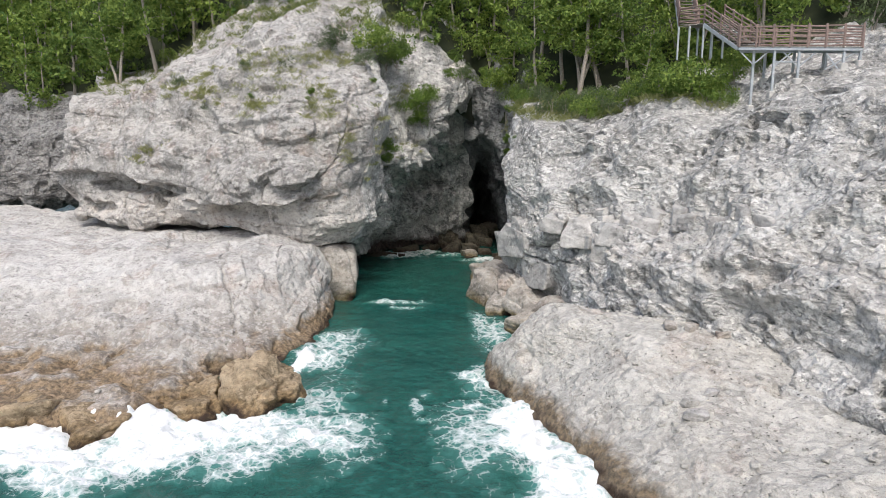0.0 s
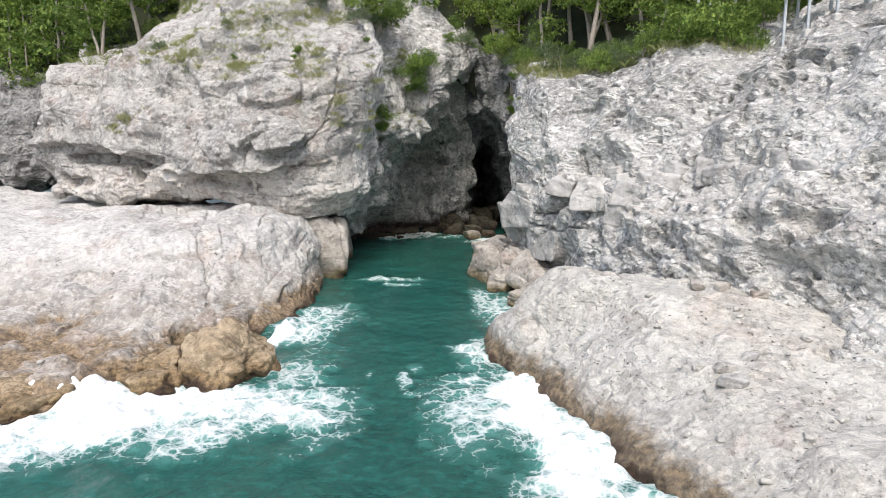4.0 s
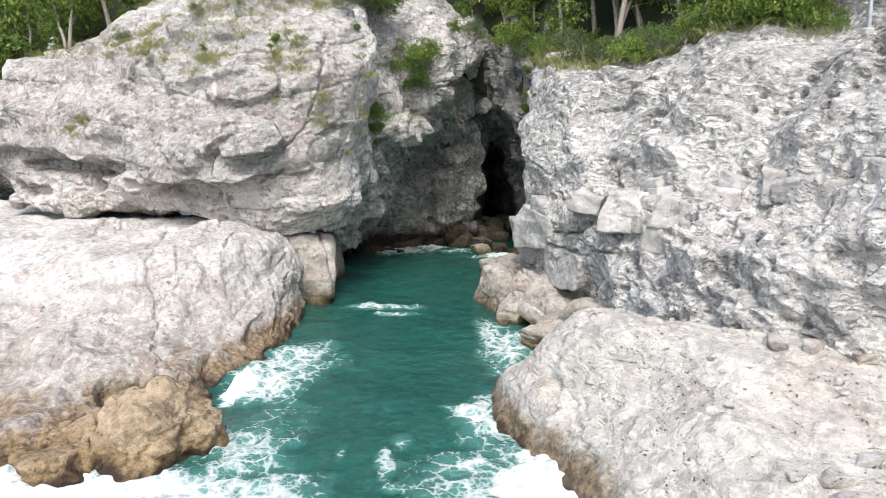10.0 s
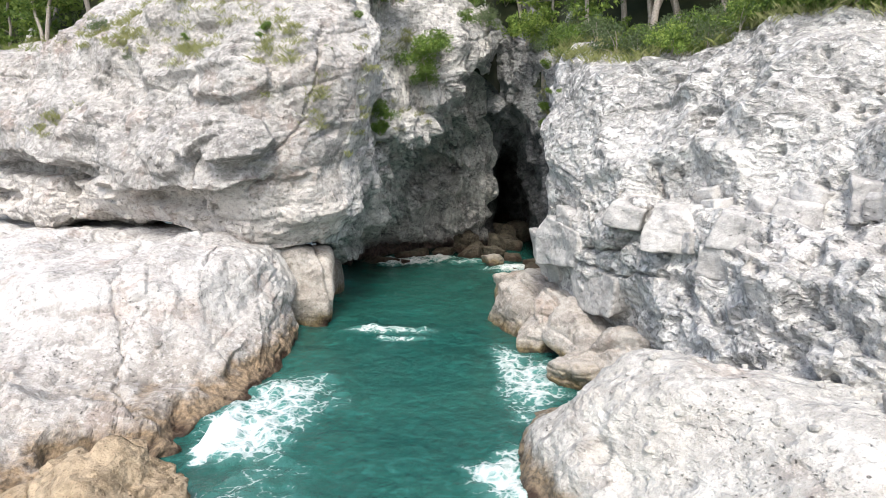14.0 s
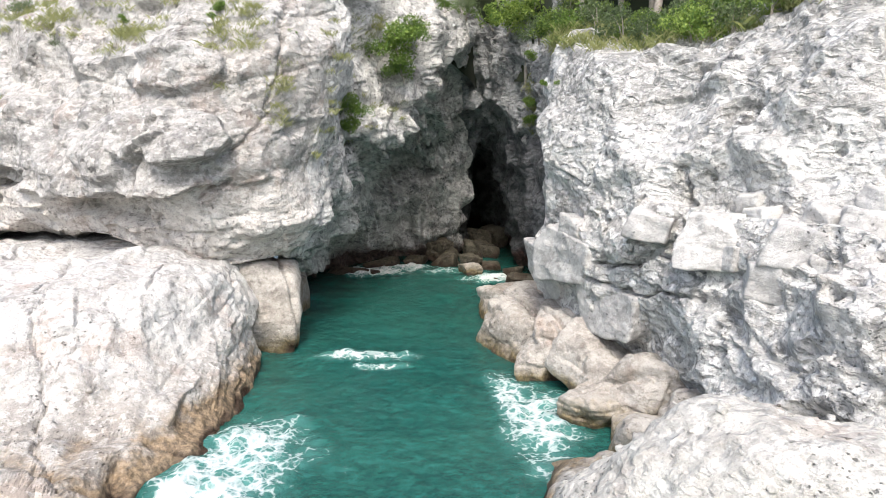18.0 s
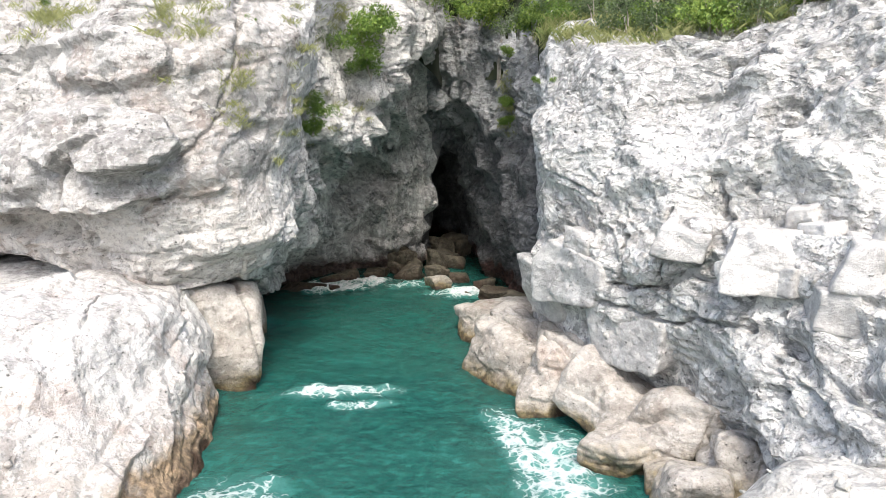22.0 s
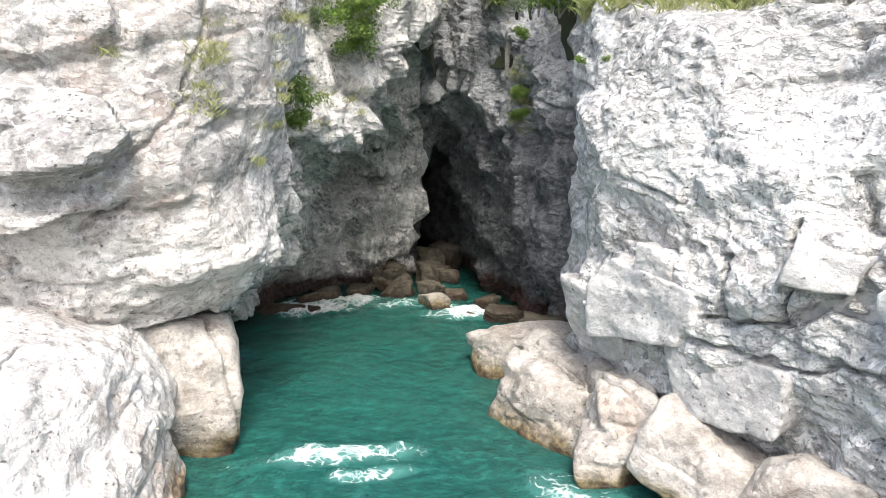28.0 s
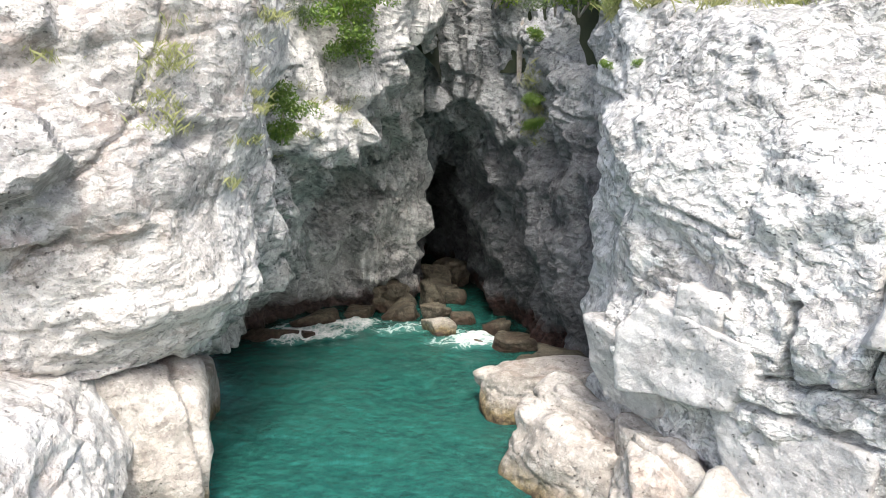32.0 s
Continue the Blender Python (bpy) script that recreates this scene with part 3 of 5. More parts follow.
def on_cliff(p):
    """Ledges, blocks, hollows and cracks of the sea cliff."""
    d = lip(p, (-18.2, -16, -13.5, -10.5, -9.6), (6.9, 6.8, 6.9, 7.0, 7.4), 1.0, 1.6)
    d = d + lip(p, (-31, -28, -24, -20.5, -18.6), (8.3, 8.5, 8.2, 7.2, 6.2), 1.1, 1.8)
    d = d + lip(p, (-16, -13, -10.5), (12.2, 12.6, 12.4), 0.4, 1.2)
    d = d + bump(p, (-14.0, 50, 6.3), (3.2, 4, 0.6), -0.9, 0.35) + bump(p, (-25.5, 55.5, 7.5), (5.0, 5, 0.6), -1.2, 0.35) + bump(p, (-9.8, 47, 7.9), (1.2, 3, 0.45), -0.45, 0.5)
    d = d + boss(p, (-9.9, 47.0, 9.4), (1.5, 3, 1.2), 0.9, 20, (0.3, -0.25)) + boss(p, (-12.0, 47.5, 9.8), (1.5, 3, 1.25), 0.6, 50, (-0.2, -0.35)) + boss(p, (-10.8, 48.5, 12.0), (2.4, 3, 1.1), 0.45, 5, (0.1, -0.3)) + bump(p, (-13.4, 48.8, 9.0), (2.1, 3, 1.7), 0.45, 0.4)
    d = d + bump(p, (-15.8, 51, 10.5), (1.6, 3, 2.2), 0.35, 0.5) + bump(p, (-22, 55, 11), (3.5, 4, 2.0), 0.5, 0.6)
    d = d + bump(p, (-27.6, 57, 5.6), (1.4, 4, 0.7), -0.9, 0.5) + bump(p, (-30.3, 60, 6.0), (0.8, 4, 0.9), -0.7, 0.5)
    d = d + bump(p, (-28.6, 57.6, 5.6), (1.0, 4, 0.8), -1.1, 0.4) + bump(p, (-6.4, 49.4, 9.6), (0.5, 2, 0.55), -0.4, 0.5) + bump(p, (-12.3, 51, 14.6), (0.9, 3, 0.35), -0.5, 0.5)
    d = d + cleft(p, ((-10.2, 8.0), (-8.5, 8.5), (-7.7, 9.2), (-7.2, 10.3), (-6.9, 11.8), (-6.7, 14.5)), 0.10, 0.24)
    d = d + cleft(p, ((-10.0, 6.9), (-8.8, 7.0), (-8.2, 7.6)), 0.12, 0.3)
    d = d + cleft(p, ((-10.9, 9.6), (-11.6, 8.6), (-11.7, 7.1)), 0.12, 0.35)
    d = d + cleft(p, ((-25.6, 5.2), (-25.4, 8.5), (-26, 12.5)), 0.14, 0.4)
    return d


def on_slope(p):
    """Holes, benches and hollows of the slope on the far side of the inlet."""
    d = bump(p, (16.0, 35.3, 12.9), (1.2, 1.0, 0.24), -1.5, 0.5) + bump(p, (18.6, 34.6, 13.9), (1.0, 0.8, 0.22), -1.3, 0.5)
    d = d + bump(p, (16.5, 37.6, 13.7), (0.4, 0.6, 0.3), -1.0, 0.5) + bump(p, (17.4, 34.1, 12.3), (0.4, 0.5, 0.28), -1.0, 0.5)
    d = d + bump(p, (15.0, 34.9, 12.1), (0.4, 0.5, 0.3), -0.5, 0.4) + bump(p, (9.1, 40.8, 10.2), (0.55, 0.8, 0.5), -0.5, 0.35)
    d = d + bump(p, (7.9, 40.3, 2.5), (1.2, 1.2, 1.0), 0.4, 0.6) + bump(p, (8.4, 38.1, 4.2), (0.45, 0.6, 0.2), -0.35, 0.5)
    d = d + bump(p, (7.6, 44.2, 12.6), (0.9, 1.6, 0.35), -0.5, 0.5) + bump(p, (13.2, 33.6, 6.2), (1.6, 1.6, 0.9), -0.5, 0.6)
    for centre, radii, deep in (((15.4, 35.9, 12.3), (0.7, 0.6, 0.26), 1.0), ((14.5, 37.3, 11.7), (0.5, 0.5, 0.25), 0.8), ((16.6, 34.8, 12.3), (0.35, 0.35, 0.25), 0.7), ((9.0, 42.5, 11.9), (0.9, 0.9, 0.22), 0.6),
                                ((14.4, 33.3, 7.0), (0.55, 0.6, 0.36), 0.9), ((14.9, 32.5, 7.05), (0.5, 0.6, 0.36), 0.9), ((14.1, 29.1, 5.5), (1.3, 1.3, 0.6), 0.8), ((13.0, 30.5, 4.8), (1.0, 1.0, 0.6), 0.7),
                                ((10.4, 33.3, 4.3), (1.0, 0.9, 0.4), 0.6), ((12.4, 33.2, 5.5), (1.1, 1.0, 0.6), 0.6), ((15.6, 31.4, 6.6), (0.8, 0.8, 0.3), 0.6)):
        d = d + bump(p, centre, radii, -deep, 0.5)
    f1, f2, away, mark = cells(p / (1.3, 1.3, 0.75), 58)
    upper = soft_step(p[:, 2], 8.4, 9.6) * soft_step(p[:, 0], 8.5, 11.5) * soft_step(fractal(p / 3.0, 2, 59), -0.5, 0.2)
    d = d - 0.55 * upper * mark[:, 1] * soft_step(0.16 + 0.24 * mark[:, 0] - f1, 0.0, 0.14)
    bench = 7.35 - 0.05 * (p[:, 0] - 8) + 0.15 * smooth_noise(p / 1.2, 47)
    d = d - 0.55 * soft_step(p[:, 0], 6.2, 7.4) * soft_step(p[:, 2] - bench, -0.05, 0.12) * np.exp(-np.clip(p[:, 2] - bench, 0, None) / 1.4)
    low = 5.9 - 0.05 * (p[:, 0] - 8) + 0.25 * smooth_noise(p / 1.5, 48)
    d = d + 0.3 * soft_step(p[:, 0], 6.2, 7.4) * soft_step(p[:, 2] - low, -0.05, 0.12) * soft_step(bench - p[:, 2], -0.1, 0.1)
    for k, (level, dip, out) in enumerate(((9.3, 0.10, 0.28), (11.2, 0.16, 0.30), (12.6, 0.14, 0.25), (4.6, -0.02, 0.35))):
        edge = p[:, 2] - level - dip * (p[:, 0] - 9) + 0.35 * smooth_noise(p / 2.5, 90 + k)
        here = soft_step(fractal(p / 4.0, 2, 95 + k), -0.3, 0.3) * soft_step(p[:, 0], 6.0, 8.0)
        d = d + out * here * soft_step(edge, -0.05, 0.10) * np.exp(-np.clip(edge, 0, None) / 0.9)
    d = d + cleft(p, ((6.2, 5.3), (7.0, 6.2), (7.2, 8.4)), 0.14, 0.4) + cleft(p, ((4.6, 4.3), (6.0, 4.2), (7.2, 4.6)), 0.10, 0.35)
    near = (p[:, 0] < 10.0) * (p[:, 1] > 37.0) * 1.0
    d = d + near * cleft(p, ((47.9, 3.1), (45.5, 4.2), (44.0, 4.8), (43.1, 5.1), (42.1, 5.2), (41.3, 5.6), (40.0, 6.0)), 0.10, 0.50, (1, 2))
    d = d + near * cleft(p, ((43.2, 6.3), (43.1, 5.6), (43.2, 5.0)), 0.12, 0.55, (1, 2))
    d = d + near * cleft(p, ((42.1, 7.4), (41.8, 6.4), (41.9, 5.3)), 0.11, 0.50, (1, 2))
    d = d + near * cleft(p, ((45.7, 4.0), (45.6, 2.8), (44.1, 3.1)), 0.10, 0.45, (1, 2))
    return d


g, counts, ups = loft(C.sections, STEP, coarse=(0, 1, 12, 14, len(C.sections) - 3, len(C.sections) - 2))
n = grid_normals(g, EYE_SIDE)
flat = g.reshape(-1, 3)
rough = soft_step(flat[:, 0], 6.5, 8.5) * soft_step(-flat[:, 2], -6.2, -5.4)
right = soft_step(flat[:, 0], 6.0, 8.0)
high = right * soft_step(flat[:, 2], 8.6, 9.6)
facing = (flat[:, 0] > 3.8) * soft_step(-flat[:, 1], -54, -51) * soft_step(-flat[:, 2], -10.5, -9)
d = rock_relief(flat, 1.0 - 0.2 * high - 0.4 * facing, 0.8 + 0.5 * rough + 0.35 * right - 0.1 * facing, 0.8 + 0.7 * rough + 0.3 * high + 0.3 * facing, 0.6 + 1.6 * right, 3, 0.42 - 0.22 * right)
inner = soft_step(flat[:, 1], 51.5, 55) * (np.abs(flat[:, 0]) < 9) * soft_step(-flat[:, 2], -17, -14)
ribs = fractal(flat * (1.5, 0.8, 0.22) + (0, 0, 0.35) * flat[:, :1], 3, 64)
far_off = soft_step(-flat[:, 0], 31, 33.5)
d = d + far_off * (0.9 * fractal(flat * (0.55, 0.4, 0.10), 3, 68) - 0.9 * (1 - soft_step(np.abs(smooth_noise(flat * (0.5, 0.3, 0.08), 69)), 0.0, 0.12)))
d = d * (1 + 0.1 * inner) + inner * (0.55 * ribs - 0.35 * soft_step(np.abs(smooth_noise(flat * (0.9, 0.6, 0.16), 66)), 0.16, 0.0))
jamb = (flat[:, 0] > -6.5) & (flat[:, 0] < -3.2) & (flat[:, 1] > 51.5) & (flat[:, 1] < 55.5)
alcove = (flat[:, 0] > -7.5) & (flat[:, 0] < 2.0) & (flat[:, 1] > 54)
d[alcove] += bump(flat[alcove], (-2.2, 66.5, 6.4), (2.9, 4.0, 2.3), -2.0, 0.5) + bump(flat[alcove], (-5.6, 60.5, 2.0), (1.6, 3.0, 0.9), -1.2, 0.5)
d[alcove] += bump(flat[alcove], (-3.0, 58.4, 9.9), (1.9, 3.0, 1.1), 0.8, 0.4) + bump(flat[alcove], (-0.6, 68.0, 3.0), (1.2, 2.5, 2.6), 0.8, 0.5)
d[jamb] += cleft(flat[jamb], ((5.0, 53.2), (9.0, 53.0), (17.0, 53.6)), 0.45, 0.8, (2, 1))
lower = flat[:, 1] < 53.5
d[lower & (flat[:, 0] < -5)] += on_cliff(flat[lower & (flat[:, 0] < -5)])
west = (flat[:, 0] < -5) & ~lower
d[west] += on_cliff(flat[west])
east = (flat[:, 0] > 4) & (flat[:, 1] < 52)
d[east] += on_slope(flat[east])
g = g + n * eased(d, g.shape[:2])[:, :, None]
ROCKFACE, UPS, COUNTS = g, ups, counts
a, b = sum(counts[:CAVE_FROM]), sum(counts[:CAVE_TO])
e = sum(counts[:2]) + counts[2] // 2
tagged(sheet("far_cliff", g[:e + 1], FAR_ROCK, outward=n[:e + 1]), "darker grey jointed cliff set back beyond the headland", "cliff", kind="structure")
tagged(sheet("sea_cliff", g[e:a + 1], ROCK, outward=n[e:a + 1]), "pale grey overhanging sea cliff above a rock platform", "cliff", kind="structure")
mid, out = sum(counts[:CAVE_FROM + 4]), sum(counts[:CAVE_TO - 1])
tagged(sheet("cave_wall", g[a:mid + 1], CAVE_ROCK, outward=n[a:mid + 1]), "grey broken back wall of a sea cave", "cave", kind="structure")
# from the cleft on, a darker material holds the side wall's shade
tagged(sheet("cave_wall", g[mid:out + 1], SHADED_DARK_ROCK, outward=n[mid:out + 1]), "ribbed side wall of a sea cave, near-black with painted shade", "cave", kind="structure")
tagged(sheet("cave_wall", g[out:b + 1], MOUTH_ROCK, outward=n[out:b + 1]), "grey rock wall beside the cave mouth", "cave", kind="structure")
tagged(sheet("rock_slope", g[b:], SLOPE_ROCK, outward=n[b:]), "pale pitted rock slope rising from the inlet", "cliff", kind="structure")
TOPS = [(s[5], s[6]) for s in C.sections]

# rock platform under the cliff
P = Cage()
P.add((-62, 26, -3), (-60, 30, 0), (-60, 34, 1.2), (-58, 38, 2), (-57, 44, 4), (-56, 75, 4.6))
P.add((-34, 25, -3), (-33, 28.5, 0), (-33, 32, 1.0), (-32, 37.5, 1.8), (-31.5, 44, 4), (-34, 68, 3.9))
P.add((-21, 25, -3), (-20, 28.2, 0), (-20, 31.5, 1.1), (-20.5, 37.5, 1.8), (-20.5, 43, 4.2), (-23, 62, 3.9))
P.add((-14, 23.5, -3), (-14, 26.4, 0), (-14.3, 31, 1.2), (-15.5, 37.5, 1.9), (-16, 42.5, 4.5), (-17.5, 57, 4.1))
P.add((-10, 26, -3), (-10.2, 29.2, 0), (-11.2, 33, 0.9), (-12.4, 38, 2), (-13.2, 42.3, 4.6), (-13.5, 55, 4.3))
P.add((-7.5, 33.5, -3), (-8.8, 34.8, 0), (-9.6, 36, 0.9), (-10.8, 39, 2), (-11.3, 43, 4.6), (-11, 55, 4.6))
P.add((-4.8, 40, -3), (-6.7, 40.3, 0), (-7.6, 40.8, 1), (-8.9, 41.8, 2.2), (-9.9, 44.2, 4.4), (-10, 55, 4.4))
P.add((-5.5, 44, -3), (-7.1, 44, 0), (-7.5, 44.2, 1.2), (-8.1, 44.8, 2.6), (-8.9, 46.5, 4.1), (-9.5, 56, 4.2))
P.add((-6.4, 48, -3), (-7.8, 48, 0), (-7.9, 48.1, 1.3), (-8.1, 48.4, 2.7), (-8.6, 49.2, 3.8), (-9.5, 57, 4.0))
P.add((-9, 53, -3), (-9, 53, 0), (-9, 53, 1.5), (-9, 53.5, 3), (-9.2, 54, 3.6), (-9.5, 58, 3.6))
g, counts, ups = loft(P.sections, 0.1, coarse=(0, 1))
n = grid_normals(g, np.array((0.0, 20.0, 40.0)))
p = g.reshape(-1, 3)
low = soft_step(-p[:, 2], -2.2, -1.4)
d = rock_relief(p, 0.35, 0.48 + 0.5 * low, 1.0 + 0.6 * low, 0.5, seed=11)
flutes = soft_step(p[:, 2], 1.4, 2.4) * soft_step(-p[:, 2], -4.6, -3.8)
d = d + flutes * 0.14 * fractal(p * (1.1, 1.1, 0.18), 3, 13)
d = d + cleft(p, ((-13.9, 45.5), (-13.6, 42.5), (-13.0, 40.9), (-12.4, 39.4), (-11.3, 37.3), (-9.8, 35.3), (-8.6, 34.4)), 0.075, 0.25, (0, 1))
d = d + cleft(p, ((-16.5, 46.0), (-16.0, 43.0)), 0.05, 0.15, (0, 1)) + cleft(p, ((-10.6, 45.0), (-10.2, 42.8)), 0.05, 0.15, (0, 1))
d = d + bump(p, (-10.7, 33.4, 0.7), (1.3, 0.9, 0.8), -0.9, 0.45) + bump(p, (-16.2, 37.4, 1.9), (0.3, 0.25, 0.3), -0.4, 0.5)
d = d + bump(p, (-18.2, 38.6, 2.2), (1.1, 0.5, 0.6), -0.35, 0.5)
g = g + n * eased(d, g.shape[:2])[:, :, None]
PLATFORM = g
tagged(sheet("rock_platform", g, PLATFORM_ROCK, outward=n), "pale rock platform sloping to a brown tide line", "rock ledge", kind="structure")

# slab on the other side of the inlet
S = Cage()
S.add((1.5, 38.5, -2), (3, 38, 0), (4.2, 37, 0.8), (5.5, 36.5, 1.5), (7.5, 36.5, 1.8), (10.5, 36.8, 1.8))
S.add((0.8, 35.5, -2), (2.2, 35.3, 0), (2.9, 34.8, 1.2), (4.5, 34.2, 3), (6.2, 33.6, 3.8), (10.5, 34.5, 2.5))
S.add((0.8, 32.8, -2), (2.2, 33, 0), (2.9, 32.5, 1.3), (4.5, 31.8, 2.9), (7, 31, 4), (12, 31.5, 3.7))
S.add((2, 29.5, -2), (3.3, 30, 0), (4.3, 29.5, 1.2), (6.2, 29, 2.6), (9, 28.5, 3.8), (15, 28, 3.7))
S.add((3.8, 25, -2), (4.9, 25.3, 0), (6, 25, 1), (8.2, 24.8, 2), (11.5, 24.5, 2.7), (18, 23.5, 3.7))
S.add((5.5, 20.5, -2), (6.6, 21, 0), (7.8, 21, 0.9), (10, 20.5, 1.8), (13.5, 20, 2.4), (22, 18, 3.8))
S.add((9, 13, -2), (10, 13.5, 0), (11.5, 13.5, 1), (14, 13, 1.8), (18, 12.5, 2.4), (28, 9, 3.5))
S.add((16, 0, -2), (18, 0, 0), (20, 0, 1), (23, 0, 1.8), (28, 0, 2.4), (40, -5, 4))
g, counts, ups = loft(S.sections, 0.1, coarse=(6,))
n = grid_normals(g, np.array((0.0, 20.0, 40.0)))
p = g.reshape(-1, 3)
d = rock_relief(p, 0.3, 0.40, 1.5, 1.0, seed=21, beds=0.3)
d = d + cleft(p, ((7.2, 31.2), (7.5, 28.5), (7.3, 26.0)), 0.06, 0.09, (0, 1)) + bump(p, (12.8, 25.0, 2.6), (0.55, 0.3, 0.4), -0.3, 0.5)
d = d + bump(p, (10.6, 25.4, 2.5), (0.4, 0.3, 0.3), -0.25, 0.5) + bump(p, (3.6, 31.4, 2.0), (0.3, 0.5, 0.5), -0.3, 0.5)
g = g + n * eased(d, g.shape[:2])[:, :, None]
SLAB = g
tagged(sheet("rock_slab", g, SLAB_ROCK, outward=n), "large pale weathered rock slab beside the inlet", "rock ledge", kind="structure")

# wooded hill behind the cliffs
H = Cage()
for brow, top in TOPS:
    brow, top = np.array(brow), np.array(top)
    way = top - brow
    way = np.array((way[0], way[1], 0)) / math.hypot(way[0], way[1])
    H.add(brow + way * 1.5 - (0, 0, 1.2), top - (0, 0, 0.3), top + way * 12 + (0, 0, 8), top + way * 45 + (0, 0, 26), top + way * 160 + (0, 0, 60))
g, counts, ups = loft(H.sections, 1.2)
g[:, :, 2] += 0.35 * fractal(g.reshape(-1, 3) / 3.0, 3, 5).reshape(g.shape[:2])
HILL = g
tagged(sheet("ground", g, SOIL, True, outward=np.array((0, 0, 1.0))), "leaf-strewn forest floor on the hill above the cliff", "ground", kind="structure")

# ---- sea ----
FOAM = Cage()
FOAM.add((-15.5, 25.2), (6.5, 2.6), 1.0)
FOAM.add((-12, 26.6), (2.2, 1.6), 1.0)
FOAM.add((-8.8, 27.2), (4.0, 2.2), 0.95)
FOAM.add((-6.8, 36.6), (1.3, 1.8), 0.68)
FOAM.add((-6.0, 38.6), (1.5, 2.1), 0.62)
FOAM.add((3.1, 27.6), (1.2, 3.0), 0.95)
FOAM.add((4.6, 23.2), (1.6, 3.2), 0.95)
FOAM.add((1.6, 27.5), (1.8, 2.6), 0.6)
FOAM.add((1.7, 33.2), (0.7, 2.0), 0.7)
FOAM.add((3.2, 40.4), (0.9, 2.6), 0.6)
FOAM.add((2.4, 43.6), (0.6, 2.4), 0.55)
FOAM.add((-3.3, 48.1), (1.5, 0.5), 0.66)
FOAM.add((-2.7, 46.8), (0.9, 0.3), 0.58)
FOAM.add((-4.6, 65.8), (1.6, 1.0), 0.85)
FOAM.add((-2.2, 67.4), (2.0, 0.9), 0.85)
FOAM.add((4.0, 63.2), (1.8, 0.9), 0.8)
FOAM.add((1.2, 66.0), (1.6, 0.9), 0.5)
FOAM.add((-30, 25.2), (9.0, 2.2), 0.95)
for cx, cy, rx, ry in ((-0.9, 31.4, 0.35, 0.5), (-1.25, 30.4, 0.2, 0.7), (-1.1, 29.2, 0.18, 0.6), (-0.8, 28.3, 0.4, 0.25), (-2.6, 30.2, 0.15, 0.4)):
    FOAM.add((cx, cy), (rx, ry), 0.5)
FOAM.add((-5.8, 30.5), (1.6, 2.2), 0.55)


# waves that break on the shore rocks
SPLASH = (((-13.3, 27.8), (2.4, 1.2), 0.65), ((-17.5, 26.6), (2.6, 0.9), 0.35), ((-7.4, 35.6), (0.5, 1.6), 0.4), ((3.6, 26.6), (0.7, 2.2), 0.35))


def sea_grid(xs, ys):
    g = np.stack(np.meshgrid(xs, ys, indexing="ij"), 2)
    g = np.concatenate([g, np.zeros((*g.shape[:2], 1))], 2)
    p = g.reshape(-1, 3)
    foam = np.zeros(len(p))
    for (cx, cy), (rx, ry), top in FOAM.sections:
        d = np.hypot((p[:, 0] - cx) / rx, (p[:, 1] - cy) / ry) + 0.5 * fractal(p / 1.3, 4, 77)
        foam = np.maximum(foam, top * np.clip(1.35 - 0.72 * d, 0, 1))
    p = p.copy()
    p[:, 2] = 0.10 * fractal(p / 2.2, 3, 60) + 0.22 * foam * (0.6 + fractal(p / 0.5, 2, 61))
    for (cx, cy), (rx, ry), tall in SPLASH:
        d = np.hypot((p[:, 0] - cx) / rx, (p[:, 1] - cy) / ry) + 0.45 * fractal(p / 0.8, 4, 79)
        p[:, 2] += tall * soft_step(1 - d, 0.0, 0.9) * (0.9 + 0.35 * fractal(p / 0.5, 2, 80))
        foam = np.maximum(foam, 1.5 * soft_step(1.25 - d, 0.0, 0.6))
    return p.reshape(g.shape), foam


def far_steps(lo, hi, step):
    inner = np.arange(lo, hi + step / 2, step)
    out = np.cumsum(step * 1.35 ** np.arange(1, 30))
    out = out[out < 3000]
    return np.concatenate([lo - out[::-1], inner, hi + out])


g, foam = sea_grid(far_steps(-24, 8, 0.16), far_steps(18, 74, 0.16))
sea = tagged(sheet("water", g, WATER, True, outward=np.array((0, 0, 1.0))), "choppy teal sea water with white foam along the rocks", "sea", kind="structure")
sea.data.attributes.new("foam", "FLOAT", "POINT").data.foreach_set("value", foam.astype(np.float32))


# ---- helpers for things ----


def empty(name, place, label, category, group="", kind=""):
    ob = new(name)
    ob.matrix_basis = pose(*place)
    return tagged(ob, label, category, group, kind)


def part(name, me, parent, label=""):
    """A mesh as one part of a thing, built in the thing's own space."""
    ob = new(name, me)
    ob.parent = parent
    return tagged(ob, label)


def ball(level):
    bm = bmesh.new()
    bmesh.ops.create_icosphere(bm, subdivisions=level, radius=1.0)
    v = np.array([w.co for w in bm.verts])
    f = np.array([[w.index for w in x.verts] for x in bm.faces])
    bm.free()
    return v, f


BALLS = {k: ball(k) for k in (3, 4, 5, 6, 7)}


def hewn(ways, half, rng, cuts, keep, sharp):
    """Points on a block trimmed by planes, its edges worn more the lower sharp is; ways are unit vectors."""
    half = np.array(half)
    u = ways * half
    u /= np.linalg.norm(u, axis=1, keepdims=True)
    planes = []
    for k in range(3):
        for side in (-1, 1):
            n = side * np.eye(3)[k] + rng.normal(0, 0.13, 3)
            planes.append((n / np.linalg.norm(n), half[k] * rng.uniform(0.88, 1.0)))
    for k in range(cuts):
        n = rng.normal(size=3)
        n /= np.linalg.norm(n)
        planes.append((n, (np.abs(n) * half).sum() * rng.uniform(*keep)))
    far = sum((np.clip(u @ n, 0, None) / d) ** sharp for n, d in planes)
    return u * (far ** (-1.0 / sharp))[:, None]


